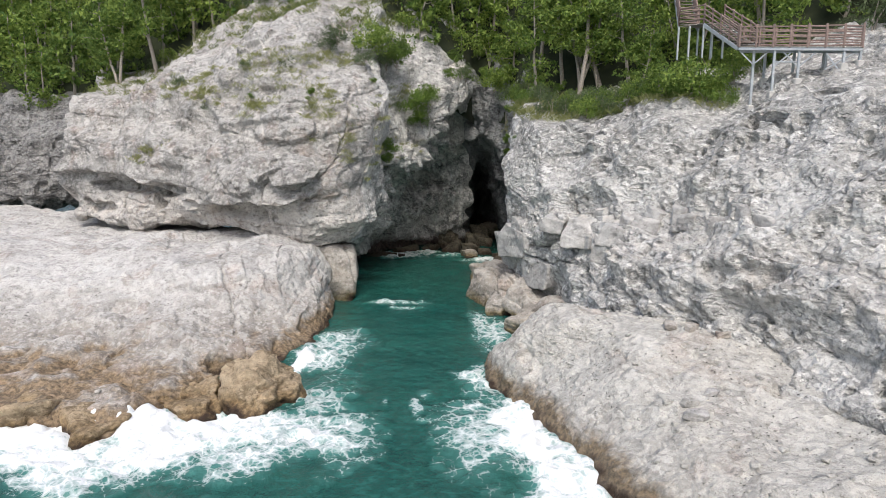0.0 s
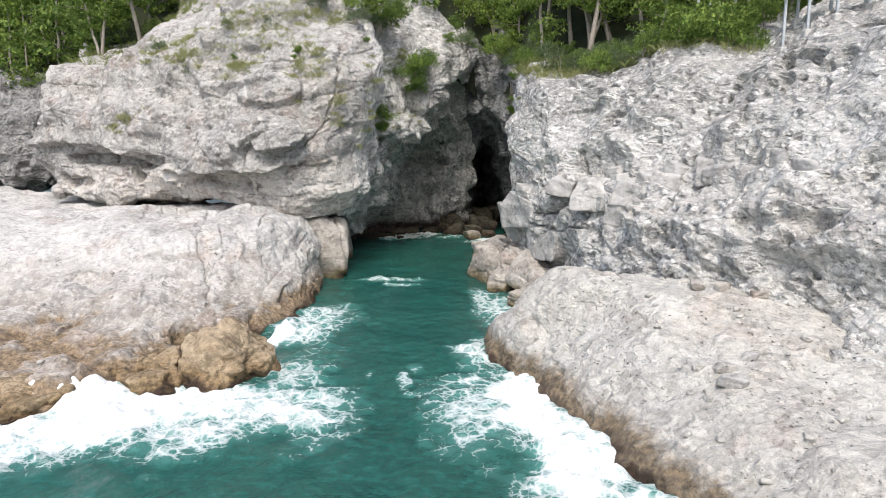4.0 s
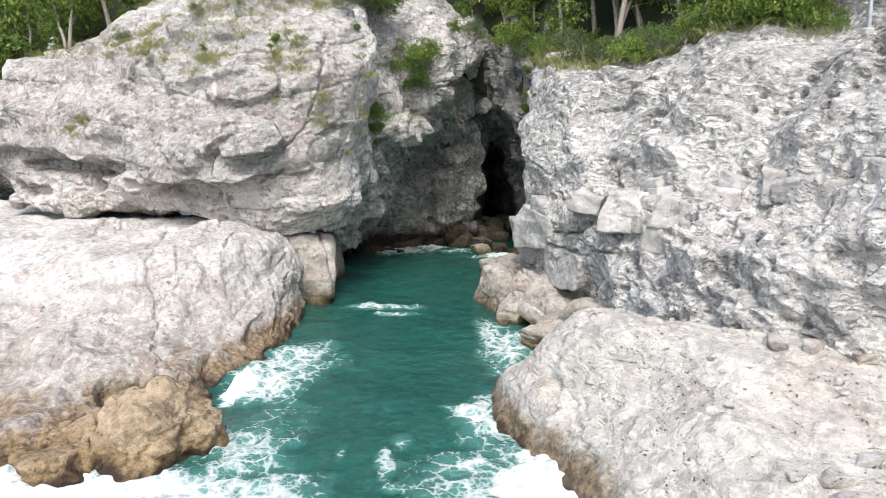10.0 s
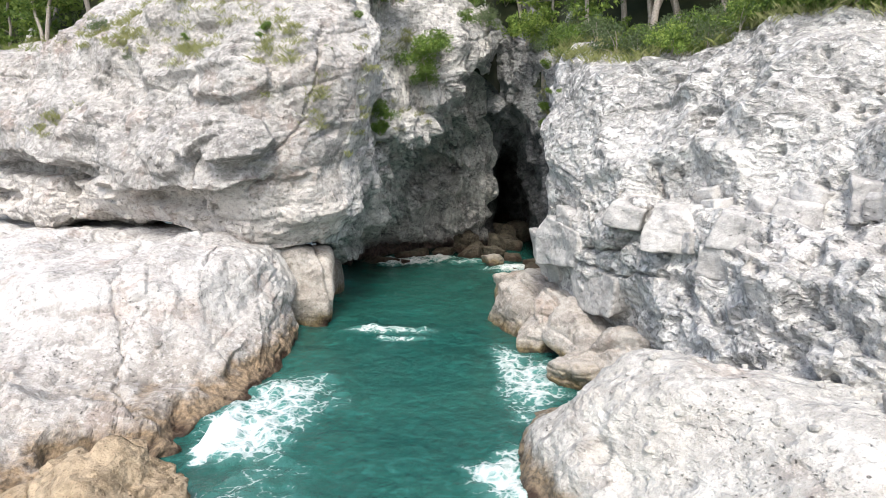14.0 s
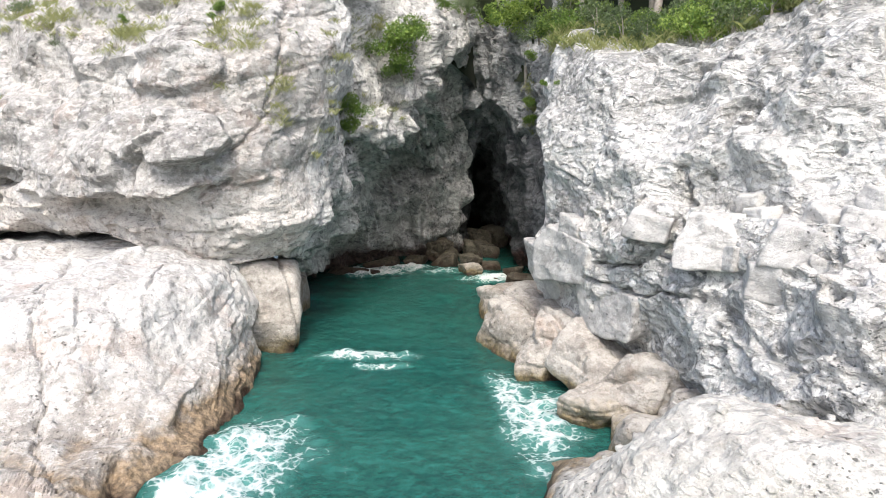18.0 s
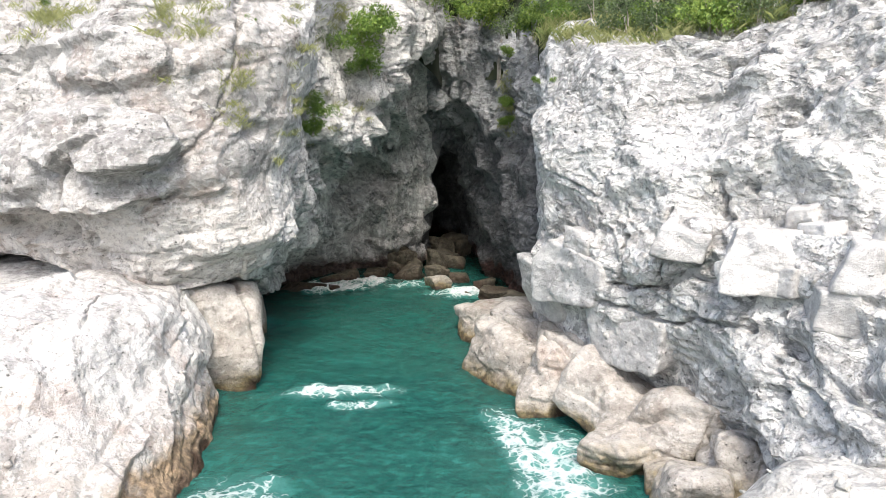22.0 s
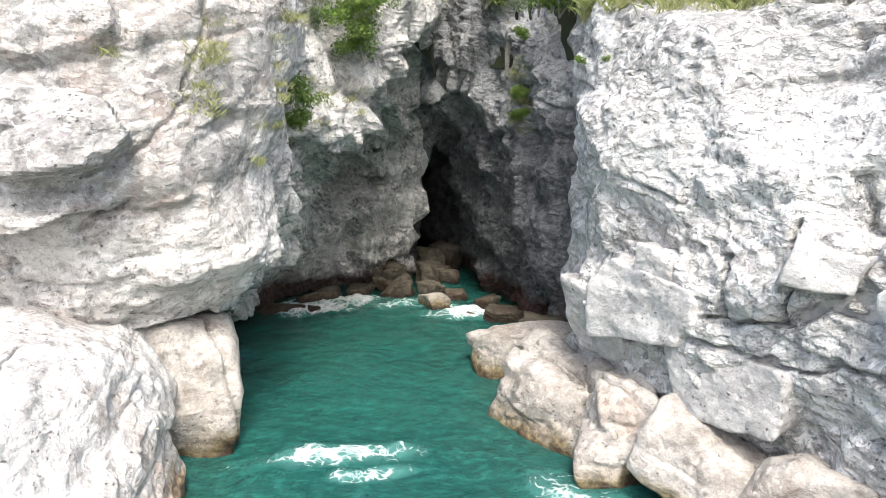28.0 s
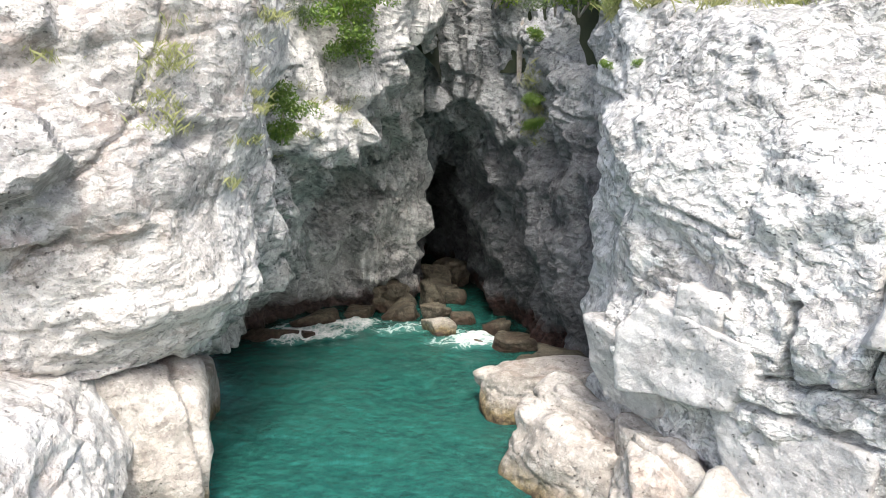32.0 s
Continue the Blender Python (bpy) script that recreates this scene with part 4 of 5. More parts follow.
def boulder(name, place, size, turn, mat, label, seed, cuts=9, keep=(0.62, 0.9), level=5, relief=0.3, group="", category="rock", lean=0.0, sharp=10, fine=1.0, splits=0):
    """A worn block of rock: a body trimmed by planes, then weathered and split."""
    v, f = BALLS[level]
    rng = np.random.default_rng(seed)
    m = np.array((pose(0, 0, 0, lean, 0, turn)).to_3x3())
    v = hewn(v, [0.54 * x for x in size], rng, cuts, [0.86 * k for k in keep], sharp) @ m.T
    way = v / (np.linalg.norm(v, axis=1, keepdims=True) + 1e-9)
    w = v + np.array(place)
    v = v + way * (0.75 * rock_relief(w, 0.25, 0.9 * relief, fine, 0.25, seed=seed + 200, beds=0.35) * min(1.0, min(size) / 1.8))[:, None]
    for k in range(splits):
        a = radians(turn + 20 + 25 * rng.normal())
        n = np.array((math.cos(a), math.sin(a), rng.normal(0, 0.25)))
        gap = np.abs(v @ (n / np.linalg.norm(n)) - rng.uniform(-0.3, 0.3) * min(size) + 0.12 * smooth_noise(v / 0.7, seed + k))
        v = v - way * (0.26 * soft_step(0.14 - gap, 0.0, 0.12))[:, None]
    ob = new(name, raw_mesh(name, v, f, mat, True))
    ob.matrix_basis = pose(*place)
    return tagged(ob, label, category, group)


def block(place, size, turn, mat, label, seed, group, cuts=7, lean=0.0):
    """An angular jointed block with crisp worn edges."""
    v, f = BALLS[6 if max(size) > 2 else 5]
    rng = np.random.default_rng(seed)
    m = np.array(pose(0, 0, 0, lean, 0.5 * lean, turn).to_3x3())
    v = hewn(v, [0.52 * x for x in size], rng, cuts, (0.70, 0.92), 38) @ m.T
    w = v + np.array(place)
    way = v / (np.linalg.norm(v, axis=1, keepdims=True) + 1e-9)
    v = v + way * (0.05 * fractal(w / 0.5, 3, seed) + 0.08 * fractal(w / 1.4, 2, seed + 9) + 0.25 * min(size) ** 0.5 * rock_relief(w, 0.0, 0.6, 0.5, 0.2, seed=3, beds=0.3))[:, None]
    ob = new("rock_block", raw_mesh("rock_block", v, f, mat, True))
    ob.matrix_basis = pose(*place)
    return tagged(ob, label, "rock", group)


# ---- boulders along the inlet ----
boulder("boulder", (-8.4, 51.8, 1.3), (3.6, 6.6, 5.6), 8, BOULDER_ROCK, "large tan block at the end of the rock platform", 1, 9, (0.72, 0.92), 6, 1.0, splits=2)
boulder("boulder", (-7.9, 56.2, 0.4), (2.2, 3.2, 3.2), -10, BOULDER_ROCK, "reddish tan rock beneath the overhanging cliff", 2, level=6)
boulder("boulder", (4.7, 54.7, 0.6), (4.6, 2.6, 2.2), 12, BOULDER_ROCK, "long smooth pale tan boulder at the cave mouth", 3, 6, (0.75, 0.95), 6, 1.0, "boulders beside the inlet")
boulder("boulder", (4.0, 49.2, 0.7), (3.4, 4.4, 3.8), 30, BOULDER_ROCK, "big rounded cracked pale boulder standing in the water", 4, 7, (0.72, 0.95), 6, 1.0, "boulders beside the inlet", splits=3)
boulder("boulder", (4.6, 46.4, 0.9), (2.2, 3.2, 3.4), -20, BOULDER_ROCK, "split upright pale boulder beside the inlet", 5, 8, (0.66, 0.9), 6, 1.0, "boulders beside the inlet", splits=2)
boulder("boulder", (4.3, 46.0, 0.5), (1.4, 2.6, 2.6), -25, BOULDER_ROCK, "narrow upright tan boulder beside the inlet", 6, 8, (0.66, 0.9), 6, 1.0, "boulders beside the inlet")
boulder("boulder", (5.5, 43.4, 0.9), (2.6, 3.4, 2.9), 35, BOULDER_ROCK, "wedge-shaped tan boulder leaning on its neighbours", 7, 9, (0.55, 0.85), 6, 1.0, "boulders beside the inlet", lean=14, sharp=14)
boulder("boulder", (6.9, 44.2, 1.0), (2.6, 2.4, 2.6), 5, BOULDER_ROCK, "brownish boulder wedged against the cliff foot", 8, 9, (0.6, 0.88), 6, 1.0, "boulders beside the inlet")
boulder("boulder", (5.0, 41.6, 0.2), (2.3, 2.4, 1.7), 50, BOULDER_ROCK, "low weed-stained tan boulder awash in foam", 9, 8, (0.66, 0.9), 6, 1.0, "boulders beside the inlet")
boulder("boulder", (6.6, 41.3, 0.4), (1.5, 1.7, 1.7), 10, BOULDER_ROCK, "small grey-tan boulder in the gully", 10, 9, (0.6, 0.88), 6, 1.0, "boulders beside the inlet")
boulder("boulder", (6.0, 40.0, 0.1), (1.7, 1.3, 1.1), 70, BOULDER_ROCK, "low orange-stained rock in the gully", 11, 8, (0.6, 0.88), 6, 1.0, "boulders beside the inlet")
boulder("boulder", (7.1, 41.2, 0.7), (2.6, 2.8, 2.8), 25, BOULDER_ROCK, "brownish tan boulder jammed below the cliff foot", 13, 8, (0.62, 0.9), 6, 1.0, "boulders beside the inlet", splits=1)
boulder("boulder", (6.3, 39.0, 0.2), (2.2, 2.0, 1.6), 60, BOULDER_ROCK, "low weed-stained rock at the edge of the slab", 14, 8, (0.62, 0.9), 6, 1.0, "boulders beside the inlet")
boulder("boulder", (7.7, 39.2, 0.9), (2.0, 2.2, 2.2), -30, BOULDER_ROCK, "grey-tan boulder in the gully by the slab", 15, 8, (0.62, 0.9), 6, 1.0, "boulders beside the inlet")
boulder("boulder", (6.6, 52.0, 0.6), (2.4, 2.6, 2.4), 20, MOUTH_ROCK, "grey rock wedged at the foot of the cave wall", 12, 8, (0.6, 0.9), 6, 0.4)
# brown rocks on the seaward side
boulder("shore_rock", (-8.5, 30.7, 0.0), (3.6, 3.2, 2.7), 20, SHORE_ROCK, "rough brown weed-covered rock in white surf", 21, 12, (0.66, 0.92), 6, 1.9, sharp=12, fine=2.0)
boulder("shore_rock", (-11.6, 30.2, -0.1), (3.8, 2.8, 1.7), -15, SHORE_ROCK, "rough brown shore rock below the platform", 22, 12, (0.66, 0.92), 6, 1.9, sharp=12, fine=2.0)
boulder("shore_rock", (-14.2, 27.6, 0.0), (3.4, 3.6, 1.9), 30, SHORE_ROCK, "brown shore rock jutting into the surf", 23, 12, (0.66, 0.92), 6, 1.9, sharp=12, fine=2.0)
boulder("shore_rock", (-17.6, 28.6, 0.1), (4.6, 3.2, 1.8), -8, SHORE_ROCK, "broad brown shore rock washed by waves", 24, 12, (0.66, 0.92), 6, 1.9, sharp=12, fine=2.0)
boulder("shore_rock", (-22.5, 28.6, 0.0), (5.2, 3.2, 1.8), 10, SHORE_ROCK, "broad brown shore rock washed by waves", 25, 12, (0.66, 0.92), 6, 1.9, sharp=12, fine=2.0)
# rocks on the cave floor
rng = random.Random(5)
for k, (x, y, z, sx, sy, sz, mat, label) in enumerate((
        (2.6, 64.9, 0.25, 1.9, 1.4, 1.25, BOULDER_ROCK, "tan pointed rock on the cave floor"),
        (2.7, 67.0, 0.5, 1.7, 1.8, 1.5, WET_ROCK, "mossy green-brown rock in the cave"),
        (1.0, 68.0, 0.35, 2.1, 1.6, 1.4, WET_ROCK, "reddish brown rock in the cave"),
        (2.9, 69.6, 0.9, 1.3, 1.6, 2.0, WET_ROCK, "mossy upright rock at the back of the cave"),
        (0.4, 69.6, 0.8, 1.9, 1.4, 1.9, WET_ROCK, "reddish brown rock against the cave wall"),
        (4.3, 70.4, 0.4, 1.0, 1.0, 1.0, WET_ROCK, "small dark rock in the cave"),
        (4.0, 66.6, 0.1, 1.0, 0.9, 0.7, WET_ROCK, "small dark red rock on the cave floor"),
        (5.2, 64.8, 0.1, 2.2, 1.5, 0.9, WET_ROCK, "dark red rock shelf in the cave"),
        (5.6, 61.8, 0.15, 2.4, 2.6, 1.0, WET_ROCK, "dark red rock shelf in the cave"),
        (6.0, 58.2, 0.3, 2.4, 3.2, 1.3, WET_ROCK, "dark red rock shelf in the cave"),
        (4.2, 62.6, 0.0, 1.2, 0.8, 0.5, WET_ROCK, "low yellow-brown rock awash in the cave"),
        (-3.6, 67.7, 0.1, 3.0, 1.6, 0.9, WET_ROCK, "dark red rock shelf along the cave wall"),
        (-1.2, 69.0, 0.15, 2.6, 1.5, 0.9, WET_ROCK, "dark red rock shelf along the cave wall"),
        (-5.6, 65.4, 0.05, 2.6, 1.8, 0.8, WET_ROCK, "dark red rock shelf along the cave wall"),
        (-3.9, 65.6, 0.0, 0.9, 0.7, 0.5, WET_ROCK, "small brown rock awash by the cave wall"),
        (4.3, 72.4, 0.6, 2.2, 2.0, 1.6, WET_ROCK, "dark brown rock wedged in the cave cleft"),
        (3.6, 74.4, 0.9, 2.0, 2.2, 2.0, WET_ROCK, "dark brown rock wedged in the cave cleft"),
        (5.0, 75.6, 0.8, 2.0, 2.2, 1.8, WET_ROCK, "dark brown rock wedged in the cave cleft"),
        (3.3, 71.4, 0.6, 1.5, 1.3, 1.6, WET_ROCK, "greenish brown rock at the cave cleft"),
        (6.3, 56.2, 0.4, 2.4, 2.6, 1.5, WET_ROCK, "dark red rock shelf below the cave wall"))):
    boulder("cave_rock", (x, y, 0.85 * z), (1.05 * sx, 1.05 * sy, 1.0 * sz), rng.uniform(0, 180), mat, label, 40 + k, 10, (0.6, 0.9), 5, 1.4, "rocks on the cave floor", sharp=22)
# squared blocks along the bench of the slope
FACE = ROCKFACE[::2, ::2].reshape(-1, 3)
for k, (x, y, z, s) in enumerate(((7.9, 39.6, 6.7, 1.6), (8.9, 38.6, 6.6, 1.4), (8.3, 38.6, 5.8, 1.2), (9.2, 37.6, 5.3, 1.5), (7.5, 39.9, 5.7, 1.1), (9.8, 37.4, 6.3, 1.3), (10.6, 36.5, 6.5, 1.3),
                                   (11.5, 35.3, 6.5, 1.4), (12.6, 34.0, 6.4, 1.3), (13.6, 32.6, 6.4, 1.3), (6.9, 41.5, 6.6, 1.5), (5.5, 45.2, 5.9, 1.4), (10.2, 36.9, 5.5, 1.0), (11.2, 35.6, 5.6, 1.1), (8.6, 39.2, 7.6, 1.2), (10.2, 37.1, 7.3, 1.1), (11.4, 36.5, 7.4, 1.2), (12.5, 35.7, 7.4, 1.3), (13.4, 34.8, 7.5, 1.1), (14.1, 33.8, 7.6, 1.3), (14.7, 32.4, 7.7, 1.2), (15.3, 31.0, 7.8, 1.3))):
    s *= rng.uniform(0.65, 1.15)
    at = FACE[np.argmin(((FACE - (x, y, z + rng.uniform(-0.35, 0.3))) ** 2).sum(1))] + np.array((0.19, 0.20, -0.04)) * s
    block(tuple(at), (s * 1.4, s * 1.15, s), 30 + rng.uniform(-25, 35), BLOCK_ROCK, "pale angular jointed block set in the rock slope", 70 + k, "jointed blocks on the bench", 6, 8 - 4 * (k % 5))
# big squared blocks at the foot of the far wall
for k, (x, y, z, sx, sy, sz, label) in enumerate(((5.3, 46.0, 4.7, 4.0, 2.6, 2.2, "broad grey squared block in the cliff foot"), (6.4, 43.7, 3.4, 3.6, 2.4, 1.7, "long grey squared block in the cliff foot"),
                                                  (7.5, 42.0, 5.4, 2.4, 2.2, 2.5, "upright grey block with a deep joint beside it"), (6.9, 43.2, 6.2, 1.6, 1.5, 1.3, "small grey block resting in the cliff face"),
                                                  (4.9, 48.3, 3.6, 2.4, 2.2, 2.3, "grey corner block below the cave mouth wall"), (8.6, 40.2, 4.6, 2.2, 1.8, 1.4, "pale squared block above the gully"))):
    block((x + 0.42, y, z), (0.92 * sx, sy, 0.95 * sz), -70 + 5 * (k % 3), BLOCK_ROCK, label, 90 + k, "jointed blocks in the cliff foot", 5, 2 - 2 * (k % 3))


# ---- plants ----


def tube(path, radii, sides=6):
    """A tapered stem along a run of places: its vertices and faces."""
    path = np.array(path, float)
    way = np.gradient(path, axis=0)
    way /= np.linalg.norm(way, axis=1, keepdims=True) + 1e-9
    side = np.cross(way, (0.31, 0.87, 0.13))
    side /= np.linalg.norm(side, axis=1, keepdims=True) + 1e-9
    up = np.cross(way, side)
    a = np.arange(sides) * 2 * math.pi / sides
    r = np.array(radii)[:, None, None]
    v = path[:, None] + r * (np.cos(a)[None, :, None] * side[:, None] + np.sin(a)[None, :, None] * up[:, None])
    k = np.arange(len(path) * sides).reshape(len(path), sides)
    q = np.stack([k[:-1], np.roll(k[:-1], -1, 1), np.roll(k[1:], -1, 1), k[1:]], 2).reshape(-1, 4)
    return v.reshape(-1, 3), q


def leaves(hearts, spreads, per, size, rng, flat=0.6, droop=0.0, slim=0.45):
    """Leaf blades scattered in clumps round the given hearts."""
    c = np.repeat(hearts, per, axis=0)
    s = np.repeat(spreads, per)[:, None]
    off = rng.normal(size=c.shape)
    off /= np.linalg.norm(off, axis=1, keepdims=True)
    off *= rng.uniform(0.25, 1.0, (len(c), 1)) ** 0.6
    c = c + off * s * (1, 1, flat)
    a = rng.normal(size=c.shape) + (0, 0, -droop)
    a /= np.linalg.norm(a, axis=1, keepdims=True)
    b = np.cross(a, rng.normal(size=c.shape))
    b /= np.linalg.norm(b, axis=1, keepdims=True)
    k = size * 1.08 * rng.uniform(0.6, 1.4, (len(c), 1))
    v = np.stack([c - a * k * 0.5, c + b * k * slim * 0.5, c + a * k * 0.5, c - b * k * slim * 0.5], 1)
    return v.reshape(-1, 3), np.arange(4 * len(c)).reshape(-1, 4)


def tree(name, seed, tall, bare, wide, leaf, size, label, per=44, clumps=36, lean=0.0):
    """A tree with a crooked tapered trunk, limbs and a gappy crown of leaf clumps."""
    rng = np.random.default_rng(seed)
    ob = new(name)
    t = np.linspace(0, 1, 9)
    sway = np.cumsum(rng.normal(0, 0.10, (9, 2)), axis=0) * tall / 9 + np.outer(t, (lean * tall, rng.normal(0, 0.06) * tall))
    path = np.column_stack([sway, t * tall - 0.3])
    trunk = tube(path, 0.15 * tall / 9 * (1 - 0.85 * t) + 0.02, 7)
    part("trunk", raw_mesh("trunk", *trunk, BARK, True), ob)
    limbs, hearts, spreads = [], [], []
    for k in range(clumps):
        h = bare + (1 - bare) * (k + rng.uniform()) / clumps
        base = np.array([np.interp(h, t, path[:, i]) for i in (0, 1, 2)])
        a = rng.uniform(0, 2 * math.pi)
        reach = wide * tall * (0.35 + 0.65 * math.sin(math.pi * min(1, (h - bare) / (1 - bare) * 0.75 + 0.2))) * rng.uniform(0.45, 1.05)
        tip = base + reach * np.array((math.cos(a), math.sin(a), rng.uniform(-0.05, 0.45)))
        mid = (base + tip) / 2 + rng.normal(0, 0.06 * tall / 5, 3)
        if k % 8 == 0:
            limbs.append(tube((base, mid, tip), (0.045 * tall / 9, 0.03 * tall / 9, 0.012), 4))
        hearts.append(tip)
        spreads.append(wide * tall * rng.uniform(0.22, 0.42))
        if rng.uniform() < 0.6:
            hearts.append(mid + rng.normal(0, 0.15, 3))
            spreads.append(wide * tall * rng.uniform(0.18, 0.3))
    for piece in limbs:
        part("limb", raw_mesh("limb", *piece, BARK, True), ob)
    part("crown", raw_mesh("crown", *leaves(np.array(hearts), np.array(spreads), per, size, rng, 0.55, 0.5), leaf), ob)
    return tagged(ob, label, "tree", "trees on the hill above the cliff")


def shrub(name, seed, size, leaf, label, blade=0.10, clumps=18, per=110):
    rng = np.random.default_rng(seed)
    ob = new(name)
    stems, hearts = [], []
    for k in range(clumps):
        a, r = rng.uniform(0, 2 * math.pi), rng.uniform(0.05, 0.55) * size
        tip = np.array((r * math.cos(a), r * math.sin(a), size * rng.uniform(0.15, 0.75) * (1 - 0.5 * r / size)))
        if k < 3:
            stems.append(tube((np.array((0, 0, -0.15 * size)), tip * (0.4, 0.4, 0.55), tip), (0.02 * size, 0.014 * size, 0.006), 4))
        hearts.append(tip)
    for piece in stems:
        part("stem", raw_mesh("stem", *piece, BARK, True), ob)
    part("foliage", raw_mesh("foliage", *leaves(np.array(hearts), size * rng.uniform(0.16, 0.30, clumps), per, blade, rng, 0.75), leaf), ob)
    return tagged(ob, label, "shrub", "shrubs on the cliff")


def grass_tufts(name, places, label, high, rng, blades=26, spread=0.28, leaf=GRASS):
    """Long thin blades in tufts at many places, in one mesh."""
    c = np.repeat(np.array(places), blades, axis=0)
    c = c + rng.normal(0, spread, c.shape) * (1, 1, 0.35)
    h = high * rng.uniform(0.5, 1.3, (len(c), 1))
    lean = rng.normal(0, 0.38, c.shape) * (1, 1, 0)
    side = np.cross(lean + (0, 0, 1), rng.normal(size=c.shape))
    side /= np.linalg.norm(side, axis=1, keepdims=True)
    w = 0.008
    v = np.stack([c - side * w, c + side * w, c + (lean + (0, 0, 1)) * h * 0.6 + side * w * 0.7, c + (lean * 1.6 + (0, 0, 0.95)) * h], 1)
    me = raw_mesh(name, v.reshape(-1, 3), np.arange(4 * len(c)).reshape(-1, 4), leaf)
    return tagged(new(name, me), label, "grass", kind="stuff")


GREENWOOD = "leafy green tree with a thin grey trunk"
KINDS = [tree("tree", 11, 8.0, 0.20, 0.24, LEAF, 0.24, GREENWOOD), tree("tree", 12, 7.0, 0.12, 0.30, LEAF, 0.24, "broad leafy tree with drooping boughs", clumps=42),
         tree("tree", 13, 9.5, 0.36, 0.20, LEAF, 0.23, "tall slender tree with a bare pale lower trunk", lean=0.08), tree("tree", 14, 5.5, 0.06, 0.34, LEAF, 0.22, "low bushy evergreen tree", clumps=44),
         tree("tree", 15, 8.5, 0.34, 0.22, LEAF, 0.23, "leaning tree with a pale crooked trunk", lean=-0.16)]
KINDS += [tree("tree", 16, 8.0, 0.14, 0.27, LEAF, 0.40, "leafy green tree in the wood above the cliff", per=19, clumps=40), tree("tree", 17, 6.5, 0.05, 0.34, LEAF, 0.40, "dense bushy tree in the wood above the cliff", per=19, clumps=44),
          tree("tree", 18, 9.0, 0.28, 0.23, LEAF, 0.40, "slender tree with a pale trunk in the wood", per=19, lean=0.06)]
rng = np.random.default_rng(4)
rows_u, rows_v = HILL.shape[:2]
taken = []
# bare-stemmed trees along the brow
for x, y, i in ((8.2, 53.5, 2), (9.0, 52.0, 4), (9.6, 51.6, 2), (10.2, 53.0, 4), (11.6, 51.4, 2), (12.0, 51.6, 2), (13.2, 50.6, 4), (7.4, 57.5, 4), (5.6, 61.5, 4), (-29.6, 65.5, 4), (-28.8, 66.0, 4), (-26.0, 66.0, 2), (-33.5, 74, 2)):
    flat_d = (HILL[:, :, 0] - x) ** 2 + (HILL[:, :, 1] - y) ** 2
    taken.append((HILL[np.unravel_index(np.argmin(flat_d), flat_d.shape)], i))
for k in range(9000):
    u, v = rng.integers(0, rows_u), int(rows_v * rng.uniform(0.03, 0.40))
    p = HILL[u, v]
    if not (-62 < p[0] < 40 and 20 < p[1] < 105) or (13 < p[0] < 22 and p[1] < 41.5) or (13 < p[0] < 16.5 and p[1] < 46):
        continue
    near = 1.9 if v < rows_v * 0.25 else 3.0
    if any((p[0] - q[0]) ** 2 + (p[1] - q[1]) ** 2 < near ** 2 for q, i in taken):
        continue
    taken.append((p, int(rng.choice(5, p=(0.24, 0.26, 0.12, 0.28, 0.10))) if p[1] < 56 and p[0] > 0 else int(rng.choice((5, 6, 6, 7)))))
    if len(taken) >= 298:
        break
used = set()
for p, i in taken:
    s = rng.uniform(0.75, 1.2)
    m = pose(p[0], p[1], p[2] - 0.1, rng.normal(0, 4), rng.normal(0, 4), rng.uniform(0, 360))
    if i not in used:
        used.add(i)
        KINDS[i].matrix_basis = m
    else:
        copy_thing(KINDS[i], m).scale = (s, s, s)


def face_spot(section, height):
    """The place on the rock face at a section (0 is the far end) and a step of its profile, both with fractions."""
    u = sum(COUNTS[:int(section)]) + (section % 1) * COUNTS[min(int(section), len(COUNTS) - 1)]
    v = sum(UPS[:int(height)]) + (height % 1) * UPS[min(int(height), len(UPS) - 1)]
    return ROCKFACE[min(int(u), ROCKFACE.shape[0] - 1), min(int(v), ROCKFACE.shape[1] - 1)]


BUSHES = [shrub("shrub", 31, 1.5, SHRUB_LEAF, "bright green leafy shrub rooted in the rock"), shrub("shrub", 32, 1.9, DULL_LEAF, "dull grey-green shrub on the cliff brow"),
          shrub("shrub", 33, 1.2, SHRUB_LEAF, "fresh green low shrub on the cliff edge"), shrub("shrub", 34, 2.2, LEAF, "dark green dense shrub below the trees", 0.14, 24)]
FAR = len(BUSHES)
BUSHES += [shrub("shrub", 41, 1.5, SHRUB_LEAF, "bright green leafy shrub on the cliff brow", 0.12, 16, 52), shrub("shrub", 42, 1.9, DULL_LEAF, "dull grey-green shrub on the cliff brow", 0.12, 16, 52),
           shrub("shrub", 43, 1.2, SHRUB_LEAF, "fresh green low shrub on the cliff brow", 0.11, 14, 52), shrub("shrub", 44, 2.2, LEAF, "dark green dense shrub below the trees", 0.14, 18, 60)]
placed = set()
flat_brow = np.concatenate([ROCKFACE[::3, ::3].reshape(-1, 3), HILL.reshape(-1, 3)])


def plant(kind, place, scale, turn=0.0, tilt=0.0):
    m = pose(*place, tilt, 0, turn)
    if kind not in placed:
        placed.add(kind)
        ob = BUSHES[kind]
        ob.matrix_basis = m
    else:
        ob = copy_thing(BUSHES[kind], m)
    ob.scale = (scale, scale, scale)
    return ob


